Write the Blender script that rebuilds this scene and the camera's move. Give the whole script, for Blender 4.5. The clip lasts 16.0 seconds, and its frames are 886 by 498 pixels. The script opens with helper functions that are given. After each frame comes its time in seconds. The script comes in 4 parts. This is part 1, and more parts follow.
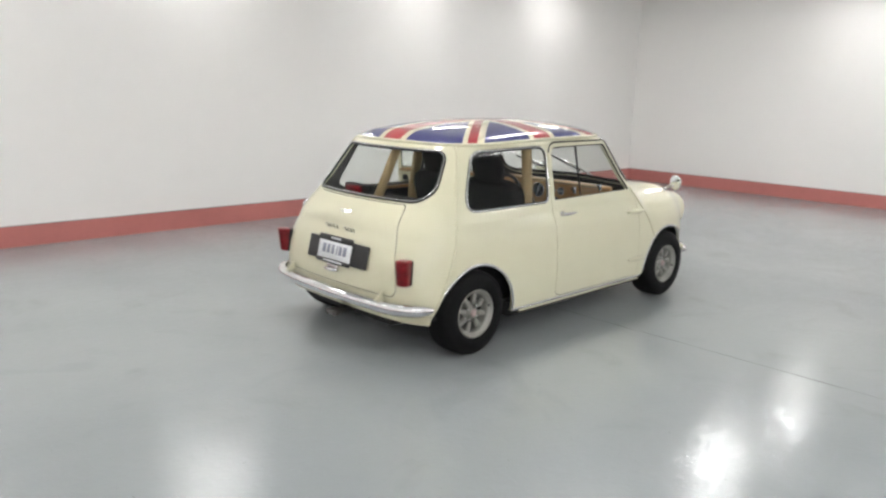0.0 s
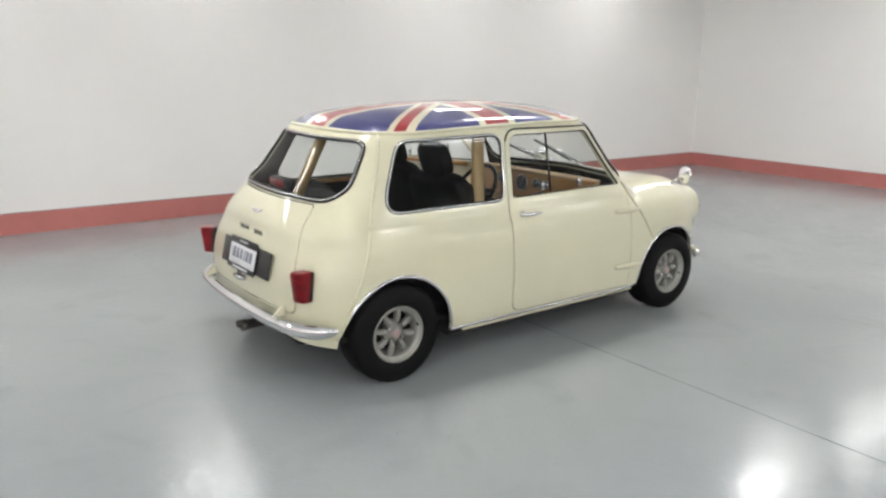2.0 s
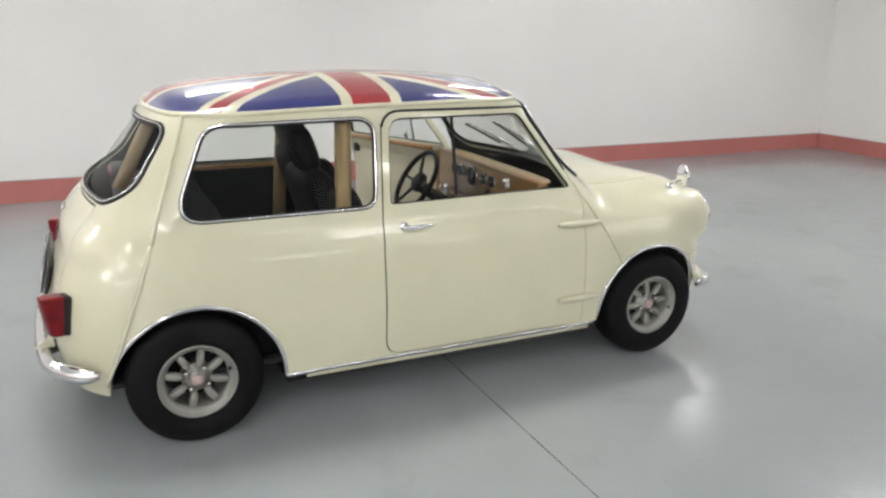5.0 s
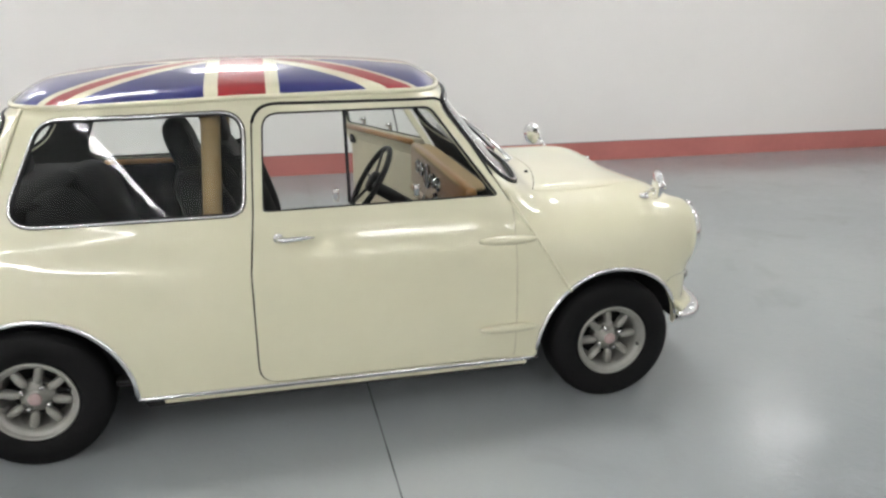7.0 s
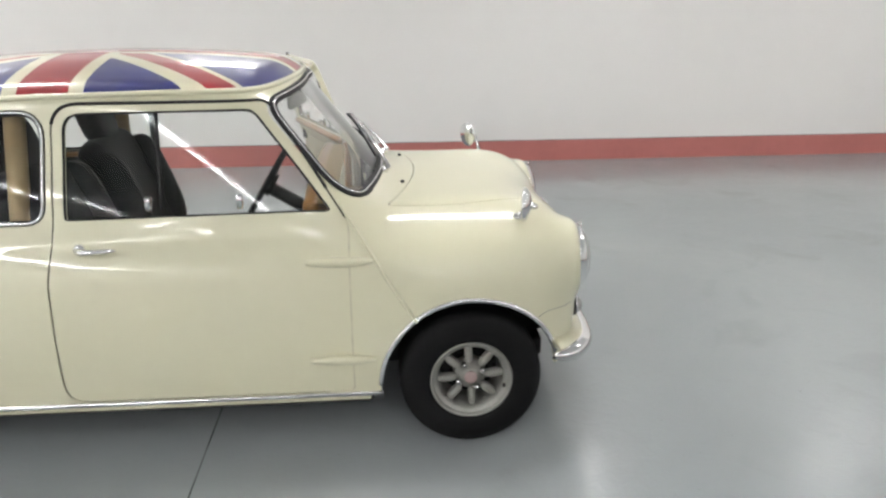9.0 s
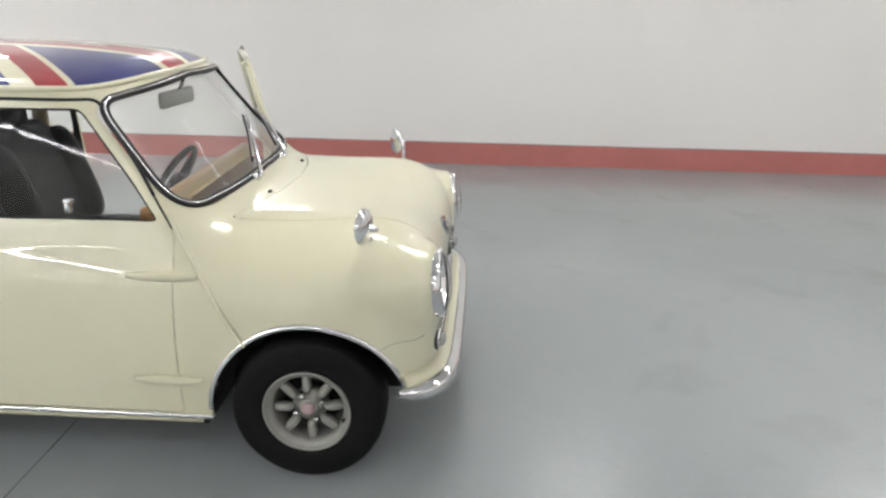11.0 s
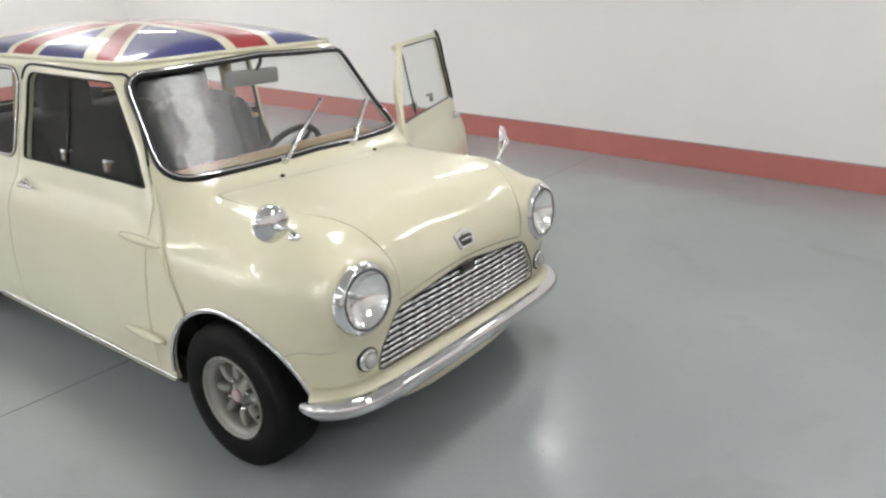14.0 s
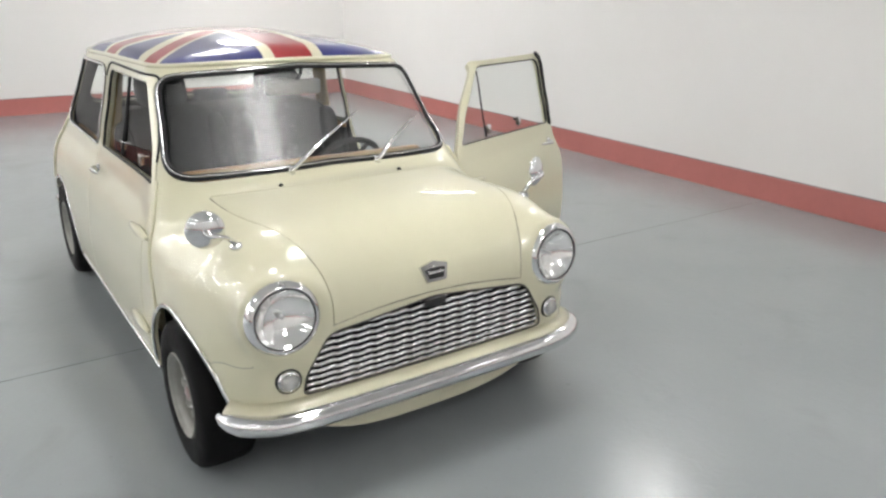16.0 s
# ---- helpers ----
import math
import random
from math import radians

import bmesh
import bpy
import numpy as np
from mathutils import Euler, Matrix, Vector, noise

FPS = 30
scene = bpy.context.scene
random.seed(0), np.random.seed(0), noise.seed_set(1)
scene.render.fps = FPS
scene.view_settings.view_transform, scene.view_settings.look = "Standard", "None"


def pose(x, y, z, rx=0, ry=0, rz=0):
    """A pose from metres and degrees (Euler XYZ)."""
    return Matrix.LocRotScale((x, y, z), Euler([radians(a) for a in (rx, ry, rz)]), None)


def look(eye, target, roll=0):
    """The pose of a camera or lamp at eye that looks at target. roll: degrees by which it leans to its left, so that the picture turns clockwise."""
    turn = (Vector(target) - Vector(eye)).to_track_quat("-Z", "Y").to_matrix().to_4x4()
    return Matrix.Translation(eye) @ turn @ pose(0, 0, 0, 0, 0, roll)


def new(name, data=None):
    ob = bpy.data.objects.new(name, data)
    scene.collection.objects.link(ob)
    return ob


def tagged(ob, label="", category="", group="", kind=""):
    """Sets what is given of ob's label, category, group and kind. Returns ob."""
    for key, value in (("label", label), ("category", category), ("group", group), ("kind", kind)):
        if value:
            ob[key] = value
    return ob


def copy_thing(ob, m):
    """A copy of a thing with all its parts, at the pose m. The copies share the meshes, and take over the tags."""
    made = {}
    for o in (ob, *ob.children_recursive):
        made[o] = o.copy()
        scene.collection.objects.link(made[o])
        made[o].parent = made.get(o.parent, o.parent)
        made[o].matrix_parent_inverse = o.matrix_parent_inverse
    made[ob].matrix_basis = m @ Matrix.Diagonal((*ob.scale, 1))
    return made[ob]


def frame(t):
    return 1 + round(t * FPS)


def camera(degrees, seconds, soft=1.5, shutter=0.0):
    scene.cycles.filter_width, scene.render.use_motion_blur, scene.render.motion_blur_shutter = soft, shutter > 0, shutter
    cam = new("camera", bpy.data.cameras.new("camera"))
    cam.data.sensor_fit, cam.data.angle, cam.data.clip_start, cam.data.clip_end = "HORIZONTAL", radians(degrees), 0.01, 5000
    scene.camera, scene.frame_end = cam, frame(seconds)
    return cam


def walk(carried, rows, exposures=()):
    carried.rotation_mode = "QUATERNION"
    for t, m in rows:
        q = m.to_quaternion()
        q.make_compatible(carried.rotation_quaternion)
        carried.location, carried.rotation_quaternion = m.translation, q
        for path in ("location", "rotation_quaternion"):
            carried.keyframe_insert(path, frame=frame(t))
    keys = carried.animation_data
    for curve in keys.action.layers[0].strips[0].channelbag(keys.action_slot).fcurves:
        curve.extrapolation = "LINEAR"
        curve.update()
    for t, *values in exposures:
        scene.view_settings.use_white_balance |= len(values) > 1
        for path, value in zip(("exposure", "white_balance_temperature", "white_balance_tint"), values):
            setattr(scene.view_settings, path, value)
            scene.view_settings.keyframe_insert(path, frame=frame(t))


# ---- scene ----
cam = camera(60.9, 16.0, soft=2.5)
PATH = [
    (0, (-3.977, -3.457, 1.47), (-2.613, -2.055, 1.053), 1.6),
    (0.5, (-3.715, -3.44, 1.466), (-2.383, -2.014, 1.027), 1.7),
    (1, (-3.448, -3.422, 1.473), (-2.155, -1.966, 1.015), 1.4),
    (1.5, (-3.156, -3.485, 1.479), (-1.933, -1.973, 1.012), 0.9),
    (2, (-2.872, -3.491, 1.476), (-1.703, -1.939, 1.003), 0.9),
    (2.5, (-2.609, -3.444, 1.492), (-1.479, -1.868, 1.004), 0.9),
    (3, (-2.356, -3.413, 1.502), (-1.276, -1.806, 1.0), 0.8),
    (3.5, (-2.053, -3.446, 1.474), (-1.059, -1.785, 0.973), 0.4),
    (4, (-1.791, -3.4, 1.482), (-0.847, -1.718, 0.951), 0.7),
    (6.5, (-0.495, -3.148, 1.458), (0.052, -1.32, 0.858), 0.4),
    (7, (-0.23, -3.124, 1.461), (0.213, -1.271, 0.852), -0.1),
    (7.5, (0.07, -3.081, 1.497), (0.397, -1.217, 0.851), -0.6),
    (8, (0.25, -3.019, 1.464), (0.556, -1.147, 0.831), -0.5),
    (8.5, (0.483, -2.95, 1.487), (0.722, -1.076, 0.832), -0.3),
    (9, (0.751, -2.934, 1.482), (0.897, -1.048, 0.833), -0.3),
    (9.5, (0.984, -2.888, 1.476), (1.067, -0.999, 0.825), -0.3),
    (10, (1.155, -2.822, 1.492), (1.214, -0.935, 0.831), 0.3),
    (12.5, (2.227, -2.405, 1.511), (1.614, -0.628, 0.829), 0.5),
    (13, (2.456, -2.242, 1.507), (1.631, -0.555, 0.819), 0.1),
    (13.5, (2.61, -2.079, 1.497), (1.629, -0.483, 0.798), 0.0),
    (14, (2.761, -1.912, 1.501), (1.636, -0.419, 0.79), -0.5),
    (14.5, (2.907, -1.728, 1.483), (1.631, -0.355, 0.785), -0.6),
    (15, (3.053, -1.555, 1.486), (1.654, -0.3, 0.803), -0.3),
    (15.5, (3.147, -1.388, 1.48), (1.666, -0.22, 0.815), 0.6),
    (16, (3.21, -1.202, 1.486), (1.655, -0.134, 0.82), 0.8),
]
walk(cam, [(t, look(eye, target, roll)) for t, eye, target, roll in PATH], ((0.0, 0.79), (4.0, 0.79), (9.5, 0.77), (13.0, 0.72), (16.0, 0.80)))

# ---------------------------------------------------------------- world and lights
world = bpy.data.worlds.new("world")
scene.world = world
world.use_nodes = True
world.node_tree.nodes["Background"].inputs[0].default_value = (0.9, 0.95, 1.0, 1)
world.node_tree.nodes["Background"].inputs[1].default_value = 0.05

# short hanging lights over and around the car: y, x places, length and width of the diffuser, strength
LIGHT_ROWS = (
    (3.15, (-5.2, -2.75, 2.5, 5.1), 0.80, 0.14, 15.0),
    (3.60, (-0.45,), 0.80, 0.16, 18.0),
    (0.20, (-1.4, 1.4), 1.0, 0.34, 18.0),
    (0.20, (4.3,), 1.0, 0.34, 19.0),
    (0.20, (6.55,), 0.9, 0.22, 16.0),
    # lone fill lamp, added out of view to brighten the car's rear
    (1.60, (-4.8,), 1.2, 0.24, 30.0),
    (-3.2, (0.95, 3.65, 6.3), 1.0, 0.045, 30.0),
    (-6.4, (-5.0, 0.9, 2.6, 4.3, 6.0), 1.25, 0.36, 13.0),
)
# long rows of twin-tube strips that run away from the car: x of each row, y of each strip
STRIP_X = (-5.75, -2.2)
STRIP_Y = (-3.4, -5.9, -8.4, -10.9, -13.4, -15.9, -18.4, -20.9)
STRIP_POWER = 30.0
LIGHT_Z = 2.95


# ---------------------------------------------------------------- materials
def material(name, color, rough=0.5, metal=0.0, vary=0.0, scale=8.0, bump=0.0, bump_scale=60.0, coat=0.0, rvary=0.0, spec=None, mottled=None, stretch=None):
    """A principled material with two scales of variation in colour, roughness and relief."""
    m = bpy.data.materials.new(name)
    m.use_nodes = True
    nt = m.node_tree
    p = nt.nodes["Principled BSDF"]
    p.inputs["Base Color"].default_value = (*color, 1)
    p.inputs["Roughness"].default_value = rough
    p.inputs["Metallic"].default_value = metal
    p.inputs["Coat Weight"].default_value = coat
    p.inputs["Coat Roughness"].default_value = 0.025
    if spec is not None:
        p.inputs["Specular IOR Level"].default_value = spec
    tc = nt.nodes.new("ShaderNodeTexCoord")
    src = tc.outputs["Object"]
    if stretch:
        mp = nt.nodes.new("ShaderNodeMapping")
        mp.inputs["Scale"].default_value = stretch
        nt.links.new(src, mp.inputs["Vector"])
        src = mp.outputs["Vector"]

    def noise_at(s, detail=4.0):
        n = nt.nodes.new("ShaderNodeTexNoise")
        n.inputs["Scale"].default_value = s
        n.inputs["Detail"].default_value = detail
        nt.links.new(src, n.inputs["Vector"])
        return n.outputs["Fac"]

    if vary > 0:
        big, small = noise_at(scale), noise_at(scale * 9, 6.0)
        mix = nt.nodes.new("ShaderNodeMath")
        mix.operation = "MULTIPLY_ADD"
        mix.inputs[1].default_value = 0.35
        nt.links.new(small, mix.inputs[0])
        nt.links.new(big, mix.inputs[2])
        ramp = nt.nodes.new("ShaderNodeMapRange")
        ramp.inputs[1].default_value, ramp.inputs[2].default_value = 0.4, 0.95
        nt.links.new(mix.outputs[0], ramp.inputs[0])
        cm = nt.nodes.new("ShaderNodeMix")
        cm.data_type = "RGBA"
        lo = tuple(c * (1 - vary) for c in color)
        hi = mottled or tuple(min(1.0, c * (1 + vary)) for c in color)
        cm.inputs[6].default_value, cm.inputs[7].default_value = (*lo, 1), (*hi, 1)
        nt.links.new(ramp.outputs[0], cm.inputs[0])
        nt.links.new(cm.outputs[2], p.inputs["Base Color"])
        if rvary:
            rr = nt.nodes.new("ShaderNodeMapRange")
            rr.inputs[1].default_value, rr.inputs[2].default_value = 0.4, 0.95
            rr.inputs[3].default_value, rr.inputs[4].default_value = max(0.02, rough - rvary), rough + rvary
            nt.links.new(mix.outputs[0], rr.inputs[0])
            nt.links.new(rr.outputs[0], p.inputs["Roughness"])
    if bump > 0:
        b = nt.nodes.new("ShaderNodeBump")
        b.inputs["Strength"].default_value = bump
        b.inputs["Distance"].default_value = 0.002
        nt.links.new(noise_at(bump_scale), b.inputs["Height"])
        nt.links.new(b.outputs[0], p.inputs["Normal"])
    return m


def glass(name, tint=(0.93, 0.95, 0.94), gloss=True, rough=0.015, mirror=0.030, flutes=0.0, haze=0.0, graze=0.92):
    """A thin pane: clear, with mirror gloss that grows towards grazing angles."""
    m = bpy.data.materials.new(name)
    m.use_nodes = True
    nt = m.node_tree
    nt.nodes.clear()
    out = nt.nodes.new("ShaderNodeOutputMaterial")
    mix = nt.nodes.new("ShaderNodeMixShader")
    lw = nt.nodes.new("ShaderNodeLayerWeight")
    lw.inputs["Blend"].default_value = 0.5
    power = nt.nodes.new("ShaderNodeMath")
    power.operation = "POWER"
    power.inputs[1].default_value = 5.0
    fr = nt.nodes.new("ShaderNodeMath")
    fr.operation = "MULTIPLY_ADD"
    fr.inputs[1].default_value, fr.inputs[2].default_value = graze, mirror
    nt.links.new(lw.outputs["Facing"], power.inputs[0])
    nt.links.new(power.outputs[0], fr.inputs[0])
    tr = nt.nodes.new("ShaderNodeBsdfTransparent")
    tr.inputs[0].default_value = (*tint, 1)
    if not gloss:
        nt.links.new(tr.outputs[0], out.inputs[0])
        return m
    gl = nt.nodes.new("ShaderNodeBsdfGlossy")
    gl.inputs["Roughness"].default_value = rough
    if flutes > 0:
        tc = nt.nodes.new("ShaderNodeTexCoord")
        mp = nt.nodes.new("ShaderNodeMapping")
        mp.inputs["Scale"].default_value = (1.0, 1.0, 0.3)
        nz = nt.nodes.new("ShaderNodeTexNoise")
        nz.inputs["Scale"].default_value = 55.0
        bp = nt.nodes.new("ShaderNodeBump")
        bp.inputs["Strength"].default_value, bp.inputs["Distance"].default_value = flutes, 0.004
        nt.links.new(tc.outputs["Object"], mp.inputs["Vector"])
        nt.links.new(mp.outputs["Vector"], nz.inputs["Vector"])
        nt.links.new(nz.outputs["Fac"], bp.inputs["Height"])
        nt.links.new(bp.outputs[0], gl.inputs["Normal"])
    nt.links.new(fr.outputs[0], mix.inputs[0])
    nt.links.new(tr.outputs[0], mix.inputs[1])
    sheen = gl
    if haze > 0:
        film = nt.nodes.new("ShaderNodeBsdfGlossy")
        film.inputs["Roughness"].default_value = 0.42
        sheen = nt.nodes.new("ShaderNodeMixShader")
        sheen.inputs[0].default_value = haze
        nt.links.new(gl.outputs[0], sheen.inputs[1])
        nt.links.new(film.outputs[0], sheen.inputs[2])
    nt.links.new(sheen.outputs[0], mix.inputs[2])
    nt.links.new(mix.outputs[0], out.inputs[0])
    return m


def glow(name, color, strength):
    m = bpy.data.materials.new(name)
    m.use_nodes = True
    p = m.node_tree.nodes["Principled BSDF"]
    p.inputs["Emission Color"].default_value = (*color, 1)
    p.inputs["Emission Strength"].default_value = strength
    p.inputs["Base Color"].default_value = (0.9, 0.9, 0.9, 1)
    return m


CREAM = (0.635, 0.612, 0.445)
m_cream = material("cream_paint", CREAM, 0.36, 0, 0.025, 3.0, 0.03, 90, coat=0.85, rvary=0.03)
m_blue = material("blue_paint", (0.021, 0.025, 0.145), 0.3, 0, 0.06, 5.0, coat=0.9)
m_red = material("red_paint", (0.30, 0.015, 0.020), 0.3, 0, 0.06, 5.0, coat=0.9)
m_chrome = material("chrome", (0.76, 0.76, 0.77), 0.07, 1.0, 0.05, 20.0, rvary=0.03)
m_slat = material("polished_slat", (0.80, 0.80, 0.81), 0.22, 1.0, 0.06, 30.0)
m_steel = material("brushed_steel", (0.55, 0.55, 0.56), 0.3, 1.0, 0.1, 30.0)
m_pipe_gap = material("soot_and_gap_dark", (0.10, 0.095, 0.09), 0.5, 0.8, 0.3, 30.0)
m_silver = material("silvered_bowl", (0.97, 0.97, 0.96), 0.10, 0.88, 0.05, 13.0, 0.6, 30, stretch=(1, 2.4, 0.7))
m_alloy = material("silver_alloy_paint", (0.275, 0.272, 0.250), 0.42, 0.35, 0.10, 25.0, 0.1, 120)
m_rubber = material("black_rubber", (0.012, 0.012, 0.013), 0.5, 0, 0.2, 30.0, 0.2, 150, spec=0.3)
m_tyre = material("tyre_rubber", (0.0055, 0.0055, 0.0058), 0.65, 0, 0.25, 12.0, 0.4, 90, rvary=0.1, spec=0.14)
m_dark = material("underbody_black", (0.006, 0.006, 0.006), 0.85, 0, 0.3, 10.0, 0.3, 60)
m_faint = material("dull_gap", (0.52, 0.49, 0.36), 0.8, 0, 0.2, 40.0)
m_gap = material("panel_gap", (0.05, 0.046, 0.035), 0.8, 0, 0.2, 40.0)
m_vinyl = material("charcoal_vinyl", (0.0065, 0.0065, 0.0068), 0.50, 0, 0.25, 2.5, 0.0, 120, rvary=0.08, spec=0.13)
m_carpet = material("dark_grey_carpet", (0.015, 0.015, 0.015), 0.95, 0, 0.2, 2.5, 0.0, 160)
m_tan = material("tan_padding", (0.30, 0.21, 0.10), 0.6, 0, 0.12, 14.0, 0.4, 160)
m_wood = material("varnished_wood", (0.34, 0.17, 0.055), 0.28, 0, 0.35, 6.0, 0.1, 80, coat=0.5, stretch=(2, 14, 14))
m_trim = material("cream_vinyl_trim", (0.56, 0.52, 0.38), 0.5, 0, 0.08, 9.0, 0.3, 200)
m_head = material("dark_headlining", (0.035, 0.034, 0.033), 0.9, 0, 0.1, 30.0, 0.4, 250)
m_glass = glass("window_glass", graze=0.40)
m_screen = glass("windscreen_glass", (0.90, 0.92, 0.91), True, 0.02, 0.095, haze=0.90)
m_glass_in = glass("window_glass_inside", (1, 1, 1), False)
m_lens = glass("lamp_glass", (1.0, 1.0, 1.0), True, 0.06, 0.045, 0.5)
m_redlens = material("red_lens", (0.16, 0.004, 0.008), 0.28, 0, 0.45, 26.0, 0.5, 60, coat=0.1, spec=0.25)
m_clearlens = material("clear_ribbed_lens", (0.46, 0.46, 0.45), 0.15, 0.5, 0.2, 60.0, 0.5, 200, coat=0.6)
m_mirror = material("mirror_glass", (0.82, 0.83, 0.84), 0.02, 1.0)
m_badge = material("black_enamel", (0.02, 0.02, 0.02), 0.3, 0, 0.2, 40.0)
m_plate = material("white_plate", (0.72, 0.73, 0.74), 0.4, 0, 0.05, 30.0)
m_ink = material("dark_ink", (0.26, 0.27, 0.33), 0.5, 0, 0.1, 40.0)
m_hubred = material("red_hub_cap", (0.37, 0.275, 0.27), 0.4, 0, 0.1, 60.0)

m_wall = material("white_wall_paint", (0.85, 0.835, 0.815), 0.62, 0, 0.015, 0.8, 0.12, 40)
m_band = material("red_base_paint", (0.50, 0.175, 0.155), 0.45, 0, 0.10, 2.0, 0.1, 40)
m_ceiling = material("white_ceiling_paint", (0.78, 0.78, 0.77), 0.8, 0, 0.02, 1.0)
m_fix = material("white_enamel", (0.8, 0.8, 0.8), 0.4, 0, 0.02, 5.0)


def floor_material():
    """Grey epoxy over concrete: cloudy colour, fine speckle, uneven gloss."""
    m = bpy.data.materials.new("grey_epoxy")
    m.use_nodes = True
    nt = m.node_tree
    p = nt.nodes["Principled BSDF"]
    tc = nt.nodes.new("ShaderNodeTexCoord")

    def noise_at(s, detail=5.0, distort=0.0):
        n = nt.nodes.new("ShaderNodeTexNoise")
        n.inputs["Scale"].default_value, n.inputs["Detail"].default_value, n.inputs["Distortion"].default_value = s, detail, distort
        nt.links.new(tc.outputs["Object"], n.inputs["Vector"])
        return n.outputs["Fac"]

    def ramp(src, a, b, c, d):
        r = nt.nodes.new("ShaderNodeMapRange")
        for i, v in enumerate((a, b, c, d)):
            r.inputs[i + 1].default_value = v
        nt.links.new(src, r.inputs[0])
        return r.outputs[0]

    def mix(fac, a, b):
        x = nt.nodes.new("ShaderNodeMix")
        x.data_type = "RGBA"
        nt.links.new(fac, x.inputs[0])
        for i, v in ((6, a), (7, b)):
            if isinstance(v, tuple):
                x.inputs[i].default_value = (*v, 1)
            else:
                nt.links.new(v, x.inputs[i])
        return x.outputs[2]

    base = mix(ramp(noise_at(0.55, 4, 0.6), 0.35, 0.65, 0, 1), (0.282, 0.303, 0.315), (0.320, 0.340, 0.348))
    base = mix(ramp(noise_at(2.3, 6, 0.9), 0.58, 0.78, 0, 0.36), base, (0.22, 0.23, 0.23))
    base = mix(ramp(noise_at(38, 3), 0.72, 0.78, 0, 0.55), base, (0.13, 0.135, 0.13))
    nt.links.new(base, p.inputs["Base Color"])
    # trowelled patches of unlike gloss
    patch = nt.nodes.new("ShaderNodeMath")
    patch.operation = "ADD"
    nt.links.new(ramp(noise_at(1.3, 5, 0.9), 0.30, 0.70, 0.082, 0.15), patch.inputs[0])
    nt.links.new(ramp(noise_at(14.0, 6, 1.5), 0.40, 0.60, 0.0, 0.095), patch.inputs[1])
    nt.links.new(patch.outputs[0], p.inputs["Roughness"])
    p.inputs["Specular IOR Level"].default_value = 0.5
    b = nt.nodes.new("ShaderNodeBump")
    b.inputs["Strength"].default_value, b.inputs["Distance"].default_value = 0.38, 0.004
    nt.links.new(noise_at(17.0, 6, 1.4), b.inputs["Height"])
    nt.links.new(b.outputs[0], p.inputs["Normal"])
    return m


m_floor = floor_material()
m_bead = material("grey_caulk", (0.27, 0.25, 0.245), 0.7, 0, 0.5, 1.6, stretch=(1, 1, 6))
m_joint = material("dusty_joint_sealant", (0.050, 0.052, 0.053), 0.95, 0, 0.6, 5.5, spec=0.1, mottled=(0.21, 0.222, 0.228))


# ---------------------------------------------------------------- mesh tools
def mesh_object(name, verts, faces, mats, parent=None, label="", mat_idx=None, normals=None, smooth=True):
    me = bpy.data.meshes.new(name)
    me.from_pydata([tuple(map(float, v)) for v in verts], [], [tuple(map(int, f)) for f in faces])
    for m in mats if isinstance(mats, (list, tuple)) else (mats,):
        me.materials.append(m)
    if mat_idx is not None:
        me.polygons.foreach_set("material_index", np.asarray(mat_idx, dtype=np.int32))
    me.polygons.foreach_set("use_smooth", np.full(len(me.polygons), bool(smooth)))
    me.update()
    if normals is not None:
        me.normals_split_custom_set_from_vertices([tuple(map(float, n)) for n in normals])
    ob = new(name, me)
    if parent is not None:
        ob.parent = parent
    if label:
        tagged(ob, label)
    return ob


def part(name, geo, mats, parent, label="", smooth=True):
    """One geometry (verts, faces) as one mesh object under a thing or a part."""
    return mesh_object(name, geo[0], geo[1], mats, parent, label, smooth=smooth)


def join(*geos):
    v, f = [], []
    for gv, gf in geos:
        n = len(v)
        v += [tuple(p) for p in gv]
        f += [tuple(i + n for i in q) for q in gf]
    return v, f


def moved(geo, m):
    return [tuple(m @ Vector(v)) for v in geo[0]], geo[1]


def from_bm(bm):
    bm.verts.index_update()
    geo = [tuple(v.co) for v in bm.verts], [tuple(v.index for v in f.verts) for f in bm.faces]
    bm.free()
    return geo


def rbox(sx, sy, sz, bevel=0.01, seg=2, m=None):
    """A box with rounded edges, centred."""
    bm = bmesh.new()
    bmesh.ops.create_cube(bm, size=1.0)
    bmesh.ops.scale(bm, vec=(sx, sy, sz), verts=bm.verts)
    if bevel > 0:
        bmesh.ops.bevel(bm, geom=list(bm.edges), offset=min(bevel, 0.49 * min(sx, sy, sz)), segments=seg, profile=0.5, affect="EDGES")
    geo = from_bm(bm)
    return moved(geo, m) if m is not None else geo


def cushion(sx, sy, sz, e=0.45, nu=28, nv=16, m=None):
    """A puffed, rounded block (superellipsoid)."""
    def pw(c):
        return math.copysign(abs(c) ** e, c)
    v, f = [], []
    for j in range(nv + 1):
        b = -math.pi / 2 + math.pi * j / nv
        for i in range(nu):
            a = 2 * math.pi * i / nu
            v.append((sx / 2 * pw(math.cos(b)) * pw(math.cos(a)), sy / 2 * pw(math.cos(b)) * pw(math.sin(a)), sz / 2 * pw(math.sin(b))))
    for j in range(nv):
        for i in range(nu):
            k = (i + 1) % nu
            f.append((j * nu + i, j * nu + k, (j + 1) * nu + k, (j + 1) * nu + i))
    return moved((v, f), m) if m is not None else (v, f)


